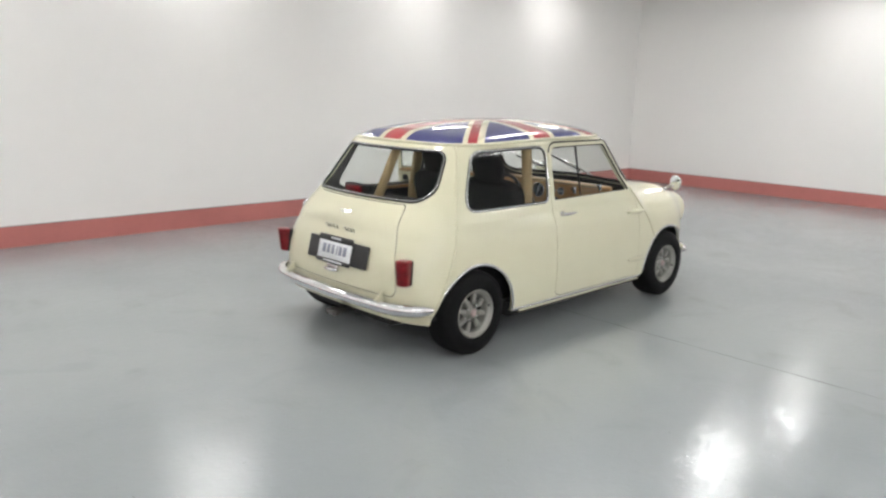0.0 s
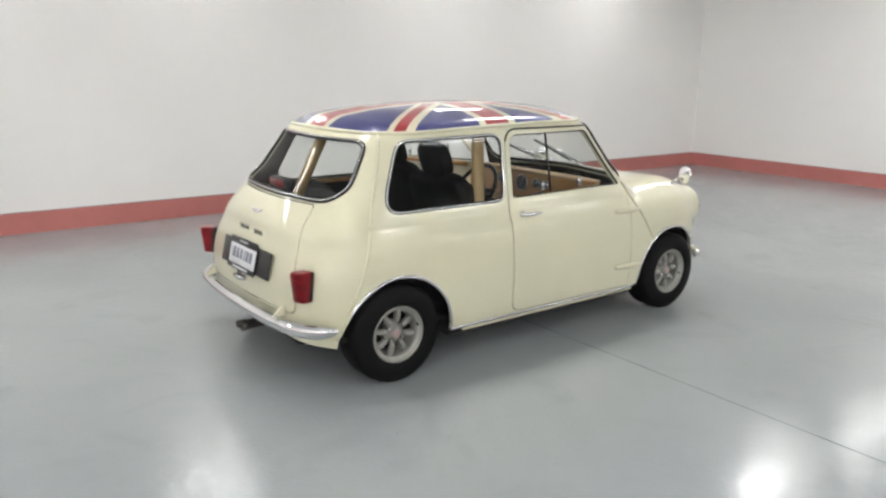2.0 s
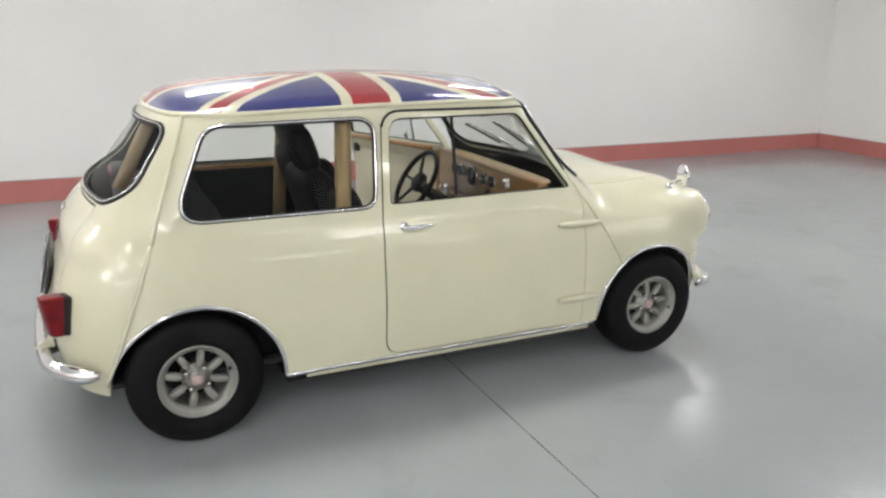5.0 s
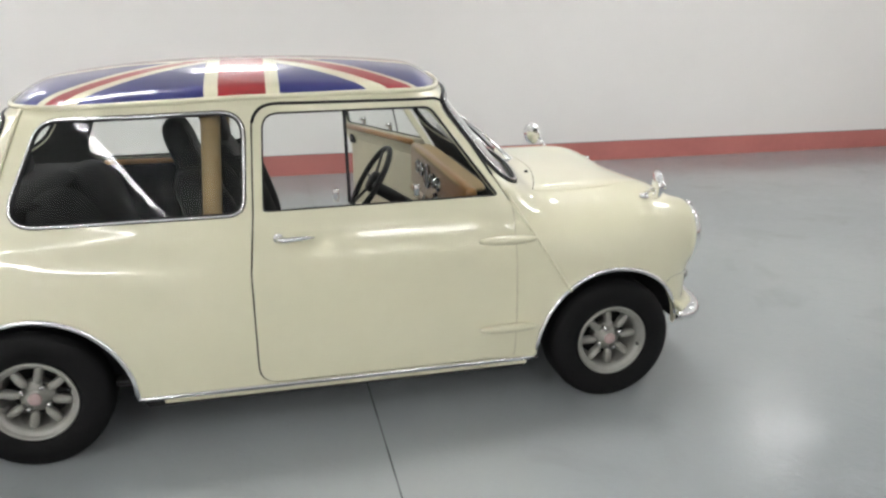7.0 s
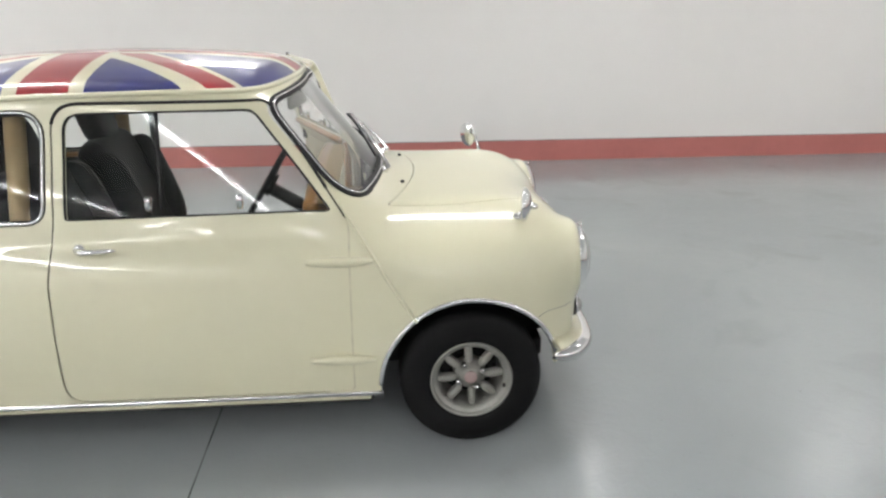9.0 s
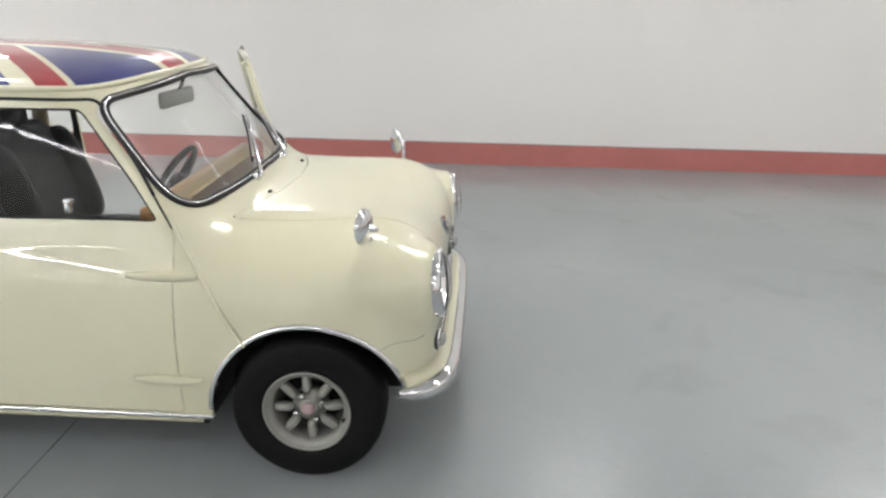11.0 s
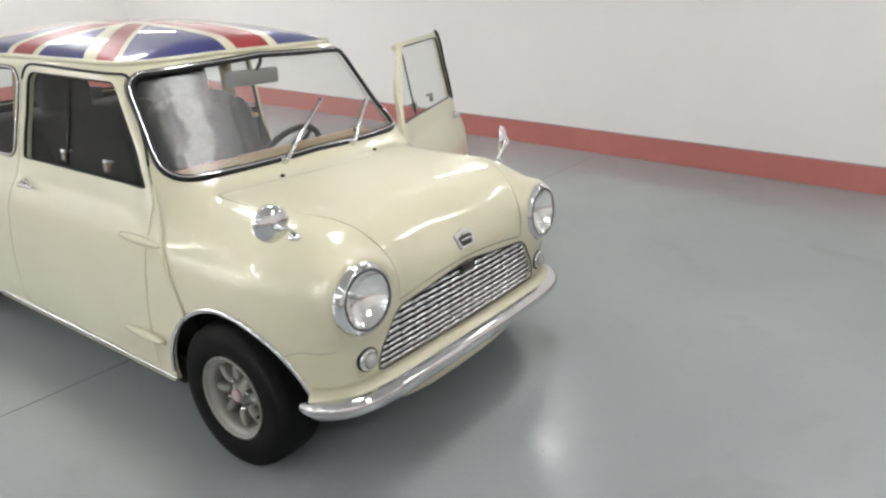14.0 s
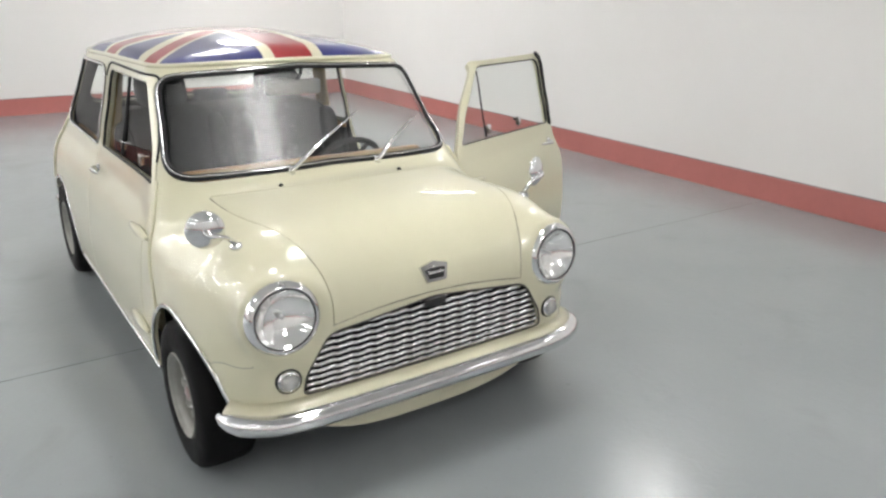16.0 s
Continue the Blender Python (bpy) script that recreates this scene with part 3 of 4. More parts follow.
BOOT = dense(rounded([(-0.508, 0.368), (0.508, 0.368), (0.505, 0.48), (0.420, 0.76), (0.395, 0.842), (-0.395, 0.842), (-0.420, 0.76), (-0.505, 0.48)], [0.05, 0.05, 0.3, 0.2, 0.03, 0.03, 0.2, 0.3]))
GRILLE = dense(rounded([(-0.448, 0.358), (0.448, 0.358), (0.436, 0.42), (0.365, 0.532), (0.0, 0.572), (-0.365, 0.532), (-0.436, 0.42)], [0.018, 0.018, 0.10, 0.07, 0.3, 0.07, 0.10]), 0.012)
ARCH_F, ARCH_R, ARCH_RAD = (1.020, 0.226), (-1.005, 0.215), 0.305

bonnet_side = curve((0.6, 0.78, 1.0, 1.2, 1.32, 1.42, 1.5), (0.48, 0.470, 0.460, 0.425, 0.385, 0.345, 0.32))


def gutter_height(x, y):
    return np.interp(x, (-1.15, -0.95, -0.6, -0.3, 0.1, 0.36, 0.5), (1.142, 1.153, 1.167, 1.178, 1.184, 1.183, 1.186)) + 0.016 * (1 - (y / 0.56) ** 2)


def bonnet_field(v):
    y = np.abs(v[:, 1])
    back = (0.862 - 0.48 * y * y) - v[:, 0]
    lip = (0.585 - 0.26 * y * y) - v[:, 2]
    return np.maximum(np.maximum(y - bonnet_side(v[:, 0]), back), lip)


sv, st = skin_mesh()
tri = sv[st]
fn = np.cross(tri[:, 1] - tri[:, 0], tri[:, 2] - tri[:, 0])
_, gn = onto(tri.mean(1), 0)
bad = (fn * gn).sum(1) < 0
st[bad] = st[bad][:, ::-1]
skin = Skin(sv, st)
on_flank = lambda v: np.abs(v[:, 1]) > 0.36
GAP = 0.0029
for cx, cz in (ARCH_F, ARCH_R):
    skin.cut(lambda v, cx=cx, cz=cz: np.hypot(v[:, 0] - cx, np.minimum(v[:, 2], 9) - cz) - ARCH_RAD, [0], on_flank, 1)
skin.cut(lambda v: v[:, 2] - np.interp(v[:, 0], (-1.5, -1.25, -0.7, 0.7, 1.2, 1.30, 1.45), (0.240, 0.205, 0.198, 0.198, 0.20, 0.166, 0.166)) - 0.35 * np.clip(v[:, 0] - 1.2, 0, 0.2) * np.clip(np.abs(v[:, 1]) / 0.5, 0, 1) ** 3 * 2, [0], None, 1)
skin.cut(lambda v: gutter_height(v[:, 0], v[:, 1]) - v[:, 2], [0], None, 3)
skin.cut(lambda v: np.maximum(poly_sdf(SCREEN, v[:, 1], v[:, 2]), v[:, 0] - screen_x(v[:, 1], v[:, 2]) - 0.03), [0], lambda v: v[:, 0] > 0.30, 4)
skin.cut(lambda v: poly_sdf(BACKLIGHT, v[:, 1], v[:, 2]), [0], lambda v: v[:, 0] < -0.85, 5)
skin.cut(lambda v: poly_sdf(QUARTER, v[:, 0], v[:, 2]), [0], on_flank, 6)
skin.cut(lambda v: poly_sdf(DOOR_WIN, v[:, 0], v[:, 2]), [0], on_flank, 8)
skin.cut(lambda v: poly_sdf(DOOR, v[:, 0], v[:, 2]) - GAP, [0], on_flank, 12)
skin.cut(lambda v: poly_sdf(DOOR, v[:, 0], v[:, 2]) + GAP, [12], on_flank, 7)
skin.cut(lambda v: poly_sdf(GRILLE, v[:, 1], v[:, 2]), [0], lambda v: v[:, 0] > 1.0, 11)
skin.cut(lambda v: bonnet_field(v) - 0.0018, [0], lambda v: (v[:, 0] > 0.7) & (v[:, 2] > 0.5), 13)
skin.cut(lambda v: bonnet_field(v) + 0.0018, [13], None, 9)
skin.cut(lambda v: poly_sdf(BOOT, v[:, 1], v[:, 2]) - GAP, [0], lambda v: v[:, 0] < -1.05, 13)
skin.cut(lambda v: poly_sdf(BOOT, v[:, 1], v[:, 2]) + GAP, [13], lambda v: v[:, 0] < -1.05, 10)

# The roof's flag: an upright cross and a saltire whose red arms are set to one side.
FX, CROSS_R, CROSS_W = -0.287, 0.077, 0.122

def diag(v, s):
    """Distance across the saltire's arm, forward positive; the rear arms are drawn a little longer."""
    x, y = v[:, 0] - FX, v[:, 1]
    k = np.where(x > 0, 1.035, 1.20)
    return (x - s * k * y) / np.sqrt(1 + k * k)


# half width of the white arm, then the red arm's edges: front right, rear left, rear right, front left
ARMS = {(1, -1): (0.0745, -0.019, 0.056), (-1, -1): (0.0745, -0.056, 0.019), (-1, 1): (0.060, -0.032, 0.021), (1, 1): (0.060, -0.021, 0.032)}
for d in (CROSS_R, CROSS_W):
    for sgn in (1, -1):
        skin.cut(lambda v, d=d, sgn=sgn: sgn * (v[:, 0] - FX) - d, [3])
        skin.cut(lambda v, d=d, sgn=sgn: sgn * v[:, 1] - d, [3])
for (fore, s), (w, r0, r1) in ARMS.items():
    for d in (-w, r0, r1, w):
        skin.cut(lambda v, d=d, s=s: diag(v, s) - d, [3], lambda v, fore=fore, s=s: (fore * (v[:, 0] - FX) > CROSS_R * 0.9) & (fore * s * v[:, 1] > CROSS_R * 0.9))


def flag_class(c):
    """0 cream, 2 red, 3 blue, by place on the roof."""
    x, y = c[:, 0] - FX, c[:, 1]
    out = np.full(len(c), 3)
    for (fore, s), (w, r0, r1) in ARMS.items():
        d = diag(c, s)
        here = (fore * x > 0) & (fore * s * y > 0)
        out[here & (np.abs(d) < w)] = 0
        out[here & (d > r0) & (d < r1)] = 2
    out[(np.abs(x) < CROSS_W) | (np.abs(y) < CROSS_W)] = 0
    out[(np.abs(x) < CROSS_R) | (np.abs(y) < CROSS_R)] = 2
    return out


mid = skin.v[skin.t].mean(1)
reg, right = skin.region, mid[:, 1] < 0
body = shell_object("body_shell", *skin.take(reg == 0), [m_cream, m_head], car, "cream painted steel body shell", 0.014)
rv, rt = skin.take(reg == 3)
shell_object("roof", rv, rt, [m_cream, m_head, m_red, m_blue], car, "domed roof painted with a red, white and blue union flag", 0.02, classes=flag_class(rv[rt].mean(1)))
hung = (mid[:, 0] > 0.55) & (mid[:, 2] < 0.80)
shell_object("door_gap", *skin.take((reg == 12) & right & ~hung), [m_gap, m_gap], car, "dark shut line round the door", 0.006, 0.005)
shell_object("door_gap", *skin.take((reg == 12) & right & hung), [m_faint, m_faint], car, "faint shut line along the hinge side", 0.006, 0.002)
for edge_side in (right, ~right):
    shell_object("bonnet_gap", *skin.take((reg == 13) & (mid[:, 0] > 0.92) & (mid[:, 0] < 1.33) & edge_side), [m_faint, m_faint], car, "faint shut line along the bonnet", 0.006, 0.002)
shell_object("bonnet_gap", *skin.take((reg == 13) & (mid[:, 0] > 0) & (mid[:, 0] <= 0.92)), [m_gap, m_gap], car, "dark shut line behind the bonnet", 0.006, 0.004)
shell_object("bonnet_gap", *skin.take((reg == 13) & (mid[:, 0] >= 1.33)), [m_gap, m_gap], car, "dark shut line at the bonnet lip", 0.006, 0.005)
shell_object("boot_gap", *skin.take((reg == 13) & (mid[:, 0] < 0)), [m_gap, m_gap], car, "dark shut line round the boot lid", 0.006, 0.005)
bonnet = shell_object("bonnet", *skin.take(reg == 9), [m_cream, m_dark], car, "cream bonnet, closed", 0.012)
boot = shell_object("boot_lid", *skin.take(reg == 10), [m_cream, m_dark], car, "cream boot lid, closed", 0.012)
HINGE = Vector((0.655, 0.659, 0))
SWING = Matrix.Translation((0.012, -0.026, 0)) @ Matrix.Translation(HINGE) @ Matrix.Rotation(radians(-68.3), 4, "Z") @ Matrix.Translation(-HINGE)
door_r = shell_object("door", *skin.take((reg == 7) & right), [m_cream, m_trim], car, "cream door, closed", 0.03)
door_l = shell_object("door", *skin.take((reg == 7) & ~right), [m_cream, m_trim], car, "cream door, swung wide open", 0.026, shift=SWING)


def pane(name, sel, parent, label, shift=None, sink=0.012):
    ob = shell_object(name, *skin.take(sel), [m_screen if name == "windscreen" else m_glass, m_glass_in], parent, label, 0.004, sink, shift=shift, flat=name in ("window", "quarter_window"))
    ob.visible_shadow = False
    return ob


screen_glass = pane("windscreen", reg == 4, car, "clear curved windscreen")
back_glass = pane("rear_window", reg == 5, car, "clear rear window")
quarter_r = pane("quarter_window", (reg == 6) & right, car, "clear rear side window")
quarter_l = pane("quarter_window", (reg == 6) & ~right, car, "clear rear side window")
pane("window", (reg == 8) & right, door_r, "clear sliding door glass", sink=0.02)
pane("window", (reg == 8) & ~right, door_l, "clear sliding door glass", SWING, 0.02)


def loop_tube(name, pts, r, mat, parent, label="", off=0.0, closed=True, flat=1.0, shift=None, n=8):
    p, nn = lifted(pts, off)
    g = tube(p, r, n, closed, flat, nn)
    if shift is not None:
        g = moved(g, shift)
    return part(name, g, mat, parent, label)


# window surrounds
loop_tube("rubber_seal", on_screen(SCREEN), 0.0145, m_rubber, screen_glass, "black rubber windscreen seal", 0.001, flat=0.6)
loop_tube("chrome_insert", on_screen(SCREEN), 0.0030, m_chrome, screen_glass, "bright insert in the seal", 0.0085)
loop_tube("rubber_seal", on_rear(BACKLIGHT), 0.012, m_rubber, back_glass, "black rubber seal", 0.0, flat=0.6)
loop_tube("chrome_insert", on_rear(BACKLIGHT), 0.0028, m_chrome, back_glass, "bright insert in the seal", 0.0075)
for q, s in ((quarter_r, -1), (quarter_l, 1)):
    loop_tube("rubber_seal", on_side(QUARTER, s), 0.010, m_rubber, q, "black rubber window seal", -0.003, flat=0.6)
    loop_tube("chrome_frame", on_side(QUARTER, s), 0.0045, m_chrome, q, "slim chrome window frame", 0.004, flat=0.8)
for d, s, sh in ((door_r, -1, None), (door_l, 1, SWING)):
    loop_tube("window_channel", on_side(DOOR_WIN, s), 0.006, m_rubber, d, "dark window channel", -0.008, shift=sh)
    if s < 0:
        head = [(x, z) for x, z in DOOR if z > 1.10 or (x > 0.30 and z > 0.88)]
        loop_tube("door_seal", on_side(head, s), 0.0052, m_rubber, car, "black rubber seal round the top of the door", 0.001, False, 0.8)
        continue
    edge = [(-0.262 + 0.012 * (z - 0.80) / 0.33, z) for z in np.linspace(0.80, 1.10, 10)] + [(-0.236, 1.138), (-0.205, 1.156)]
    loop_tube("door_seal", on_side(edge, s), 0.013, m_rubber, d, "black rubber seal on the window frame", 0.002, False, 0.7, shift=sh)

# roof gutter
gp = []
for a in np.linspace(0, 2 * math.pi, 161)[:-1]:
    w = np.array((math.cos(a), math.sin(a), 0.0))
    lo, hi = 0.0, 1.3
    for _ in range(40):
        m = (lo + hi) / 2
        q = np.array((-0.32, 0, 0)) + m * w
        q[2] = gutter_height(q[0], q[1])
        if body_field(q[None])[0] < 0:
            lo = m
        else:
            hi = m
    gp.append(tuple(q))
loop_tube("roof_gutter", gp, 0.010, m_cream, car, "cream drip rail round the roof", 0.003, flat=0.8)

# wheel arch lips and sill strips
for s in (-1, 1):
    for name, (cx, cz), a0, a1 in (("front", ARCH_F, 178, 14), ("rear", ARCH_R, 168, -2)):
        arc = [(cx + ARCH_RAD * math.cos(radians(a)), cz + ARCH_RAD * math.sin(radians(a))) for a in np.linspace(a0, a1, 36)]
        loop_tube("arch_trim", on_side(arc, s), 0.0085, m_chrome, car, "bright trim on the wheel arch lip", 0.003, False, 0.6)
    part("sill_flange", rbox(1.30, 0.008, 0.026, 0.002, 1, Matrix.Translation((0.03, s * 0.672, 0.189))), m_cream, car, "cream flange under the sill")
    strip = [(x, 0.205) for x in np.linspace(-0.70, 0.72, 24)]
    loop_tube("sill_strip", on_side(strip, s), 0.009, m_chrome, car, "bright strip along the sill", 0.004, False, 0.7)
    # body seams standing proud
    seam = [(0.605 + (0.838 - 0.605) * t, 0.835 + (0.462 - 0.835) * t) for t in np.linspace(0, 1, 16)]
    loop_tube("body_seam", on_side(seam, s), 0.0065, m_cream, car, "raised cream body seam", 0.003, False)
    if s < 0:
        # the wing's fine panel seam, drawn as a thin dark thread
        seam = [(1.235 + 0.14 * t, 0.440 + 0.038 * t + 0.010 * math.sin(5 * t)) for t in np.linspace(0, 1, 16)]
        loop_tube("hairline_seam", on_side(seam, s), 0.0008, m_joint, car, "hairline panel seam on the wing", 0.0002, False)
    seam = [(-1.13 - 0.185 * t, 0.74 - 0.48 * t) for t in np.linspace(0, 1, 18)]
    loop_tube("body_seam", on_side(seam, s), 0.0075, m_cream, car, "raised cream body seam", 0.004, False)
    seam = [(-0.975 - 0.155 * t, 1.15 - 0.41 * t) for t in np.linspace(0, 1, 18)]
    loop_tube("body_seam", on_side(seam, s), 0.0075, m_cream, car, "raised cream body seam", 0.004, False)


# ---------------------------------------------------------------- wheels
def wheel_parts(parent):
    tyre = [(0.128, -0.075), (0.150, -0.086), (0.190, -0.090), (0.222, -0.084), (0.236, -0.072), (0.241, -0.05), (0.243, 0.0), (0.241, 0.05), (0.236, 0.072), (0.222, 0.084), (0.190, 0.090), (0.165, 0.0895), (0.150, 0.086), (0.139, 0.080), (0.134, 0.05)]
    part("tyre", lathe(tyre, 64, None, False), m_tyre, parent, "black rubber tyre")
    rim = [(0.120, -0.08), (0.137, -0.08), (0.137, 0.060), (0.139, 0.076), (0.1395, 0.083), (0.137, 0.086), (0.133, 0.085), (0.130, 0.078), (0.127, 0.073), (0.121, 0.071), (0.115, 0.066), (0.111, 0.056), (0.109, 0.030), (0.108, -0.05)]
    part("rim", lathe(rim, 64, None, False), m_alloy, parent, "silver-painted alloy rim")
    for k in range(8):
        a = 2 * math.pi * k / 8
        m = Matrix.Rotation(a, 4, "Z") @ Matrix.Translation((0.083, 0, 0.040)) @ Matrix.Rotation(radians(6), 4, "Y")
        part("spoke", cushion(0.072, 0.029, 0.036, 0.75, 16, 10, m), m_alloy, parent)
    part("hub", lathe([(0.056, 0.0), (0.056, 0.030), (0.052, 0.037), (0.036, 0.040), (0.031, 0.054), (0.027, 0.058)], 32), m_alloy, parent)
    part("centre_cap", lathe([(0.022, 0.060), (0.022, 0.065), (0.017, 0.067)], 24), m_hubred, parent, "faded red centre cap")
    for k in range(4):
        a = 2 * math.pi * (k + 0.25) / 4
        part("wheel_nut", lathe([(0.0095, 0.035), (0.0095, 0.060), (0.006, 0.064)], 6, Matrix.Translation((0.046 * math.cos(a), 0.046 * math.sin(a), 0))), m_chrome, parent)
    part("valve", tube([(0.1165, -0.038, 0.05), (0.108, -0.036, 0.082)], 0.005, 6), m_rubber, parent)
    part("brake_drum", lathe([(0.098, -0.06), (0.100, -0.03), (0.09, -0.026)], 32), m_dark, parent, "dark brake drum behind the spokes")


def wheel(x, y, turn, steer=0.0):
    e = new("wheel")
    e.parent = car
    out = -90 if y > 0 else 90
    e.matrix_basis = pose(x, y, 0.2425, 0, 0, steer) @ pose(0, 0, 0, out, 0, 0) @ pose(0, 0, 0, 0, 0, turn)
    wheel_parts(e)
    return e


for x, y, turn, steer in ((1.018, -0.612, 4, 0), (-1.018, -0.612, 33, 0), (1.018, 0.612, 5, 0), (-1.018, 0.612, 40, 0)):
    wheel(x, y, turn, steer)
for s in (-1, 1):
    for cx, cz in (ARCH_F, ARCH_R):
        v, f = [], []
        K = 24
        for k in range(K + 1):
            a = radians(8 + 164 * k / K)
            for y in (0.60, 0.36):
                v.append((cx + 0.312 * math.cos(a), s * y, cz + 0.312 * math.sin(a)))
        v.append((cx, s * 0.36, cz))
        for k in range(K):
            f.append((2 * k, 2 * k + 1, 2 * k + 3, 2 * k + 2))
            f.append((2 * k + 1, len(v) - 1, 2 * k + 3))
        part("wheel_housing", (v, f), m_dark, car, "black inner wheel arch")
part("floor_pan", join(rbox(1.38, 1.29, 0.085, 0.01, 1, Matrix.Translation((0.0, 0, 0.190))), rbox(2.70, 0.78, 0.08, 0.01, 1, Matrix.Translation((-0.03, 0, 0.205)))), m_dark, car, "black floor pan and underside")


# ---------------------------------------------------------------- bumpers
def ring_path(z, cx, a0, a1, off, n=41):
    """A level line round the skin at height z, seen from (cx, 0), moved out by off."""
    pts = []
    for a in np.linspace(radians(a0), radians(a1), n):
        w = np.array((math.cos(a), math.sin(a), 0.0))
        p = along([(cx, 0, z)], [w], 1.5)[0]
        _, nn = onto(p[None], 0)
        h = np.array((nn[0][0], nn[0][1], 0))
        h /= np.linalg.norm(h)
        pts.append((p + h * off, h))
    return pts


def blade(path, height):
    """A curved bumper blade with a rounded face and rolled edges, closed at its ends."""
    sec = [(-0.012, -0.46), (-0.002, -0.50), (0.010, -0.485), (0.022, -0.38), (0.029, -0.20), (0.031, 0.0), (0.029, 0.20), (0.022, 0.38), (0.010, 0.485), (-0.002, 0.50), (-0.012, 0.46), (-0.004, 0.30), (-0.003, -0.30)]
    v, f = [], []
    n, m = len(path), len(sec)
    for i, (p, h) in enumerate(path):
        e = min(i, n - 1 - i)
        k = (0.35, 0.72, 0.9)[e] if e < 3 else 1.0
        for o, z in sec:
            q = p + h * (o * k - (1 - k) * 0.02)
            v.append((q[0], q[1], q[2] + z * height * k))
    for i in range(n - 1):
        for j in range(m):
            q = (j + 1) % m
            f.append((i * m + j, i * m + q, (i + 1) * m + q, (i + 1) * m + j))
    f.append(tuple(range(m)))
    f.append(tuple((n - 1) * m + j for j in range(m))[::-1])
    return v, f


front_bumper = part("front_bumper", blade([q for q in ring_path(0.303, 0.80, -70, 70, 0.045, 81) if q[0][0] > 1.285], 0.061), m_chrome, car, "chrome front bumper blade")
rear_bumper = part("rear_bumper", blade([q for q in ring_path(0.318, -0.85, 110, 250, 0.045, 81) if q[0][0] < -1.315], 0.066), m_chrome, car, "chrome rear bumper blade")
for s in (-1, 1):
    fin = [(x, s * 0.43 + w * 0.005, z) for w in (-1, 1) for x, z in ((-1.535, 0.352), (-1.470, 0.352), (-1.474, 0.400), (-1.484, 0.395))]
    part("bumper_bracket", (fin, [(0, 1, 2, 3), (7, 6, 5, 4)] + [(k, k + 4, (k + 1) % 4 + 4, (k + 1) % 4) for k in range(4)]), m_cream, rear_bumper, "small cream fin bracket", smooth=False)
    part("bumper_bracket", rbox(0.08, 0.03, 0.03, 0.004, 1, Matrix.Translation((1.405, s * 0.36, 0.28))), m_dark, front_bumper)

# cream sill that fills the gap between the front panel and the bumper
inner_ring = [q for q in ring_path(0.352, 0.80, -70, 70, -0.004, 81) if q[0][0] > 1.29]
sill_v, sill_f = [], []
for p, h in inner_ring:
    for o, z in ((0.0, 0.354), (0.030, 0.342), (0.044, 0.330), (0.044, 0.318), (0.0, 0.318)):
        q = p + h * o
        sill_v.append((q[0], q[1], z))
for i in range(len(inner_ring) - 1):
    for j in range(5):
        k = (j + 1) % 5
        sill_f.append((i * 5 + j, i * 5 + k, i * 5 + 5 + k, i * 5 + 5 + j))
sill_f += [(4, 3, 2, 1, 0), tuple((len(inner_ring) - 1) * 5 + j for j in range(5))]
part("bumper_sill", (sill_v, sill_f), m_cream, car, "cream sill behind the front bumper")

# ---------------------------------------------------------------- grille
# the edge tube's dark colour stands for the shaded gap round the slats
grille = part("grille", tube(lifted(on_front(GRILLE), 0.0)[0], 0.003, 8, True), m_pipe_gap, car, "bright wavy-slatted radiator grille")
back = on_front([(y * 0.99, z) for y, z in GRILLE])
bv = [tuple(p - np.array((0.035, 0, 0))) for p in back] + [(float(back[:, 0].mean()) - 0.03, 0.0, 0.45)]
part("grille_backing", (bv, [(i, (i + 1) % len(back), len(back)) for i in range(len(back))]), m_dark, grille)
bars = 11
for k in range(bars):
    z0 = 0.364 + (0.562 - 0.364) * k / (bars - 1)
    ys = np.linspace(-0.48, 0.48, 161)
    ins = poly_sdf(GRILLE, ys, np.full_like(ys, z0)) < -0.004
    ys = ys[ins]
    if len(ys) < 4:
        continue
    wave = np.sin(2 * math.pi * ys / 0.062)
    pts = on_front([(y, z0 + 0.0036 * w) for y, w in zip(ys, wave)])
    pts = pts + np.stack([-0.008 + 0.004 * wave, 0 * ys, 0 * ys], 1)
    part("grille_bar", tube(pts, 0.0060, 8, False, 1.0, [(1, 0, 0)] * len(pts)), m_slat, grille)
part("grille_button", rbox(0.012, 0.075, 0.026, 0.004, 2, Matrix.Translation(Vector(on_front([(0, 0.553)])[0]) + Vector((0.004, 0, 0)))), m_badge, grille, "black button at the top of the grille")


# ---------------------------------------------------------------- lamps
def facing(p, way):
    """A pose at p whose z axis points along way."""
    q = Vector(way).to_track_quat("Z", "Y").to_matrix().to_4x4()
    return Matrix.Translation(Vector(p)) @ q


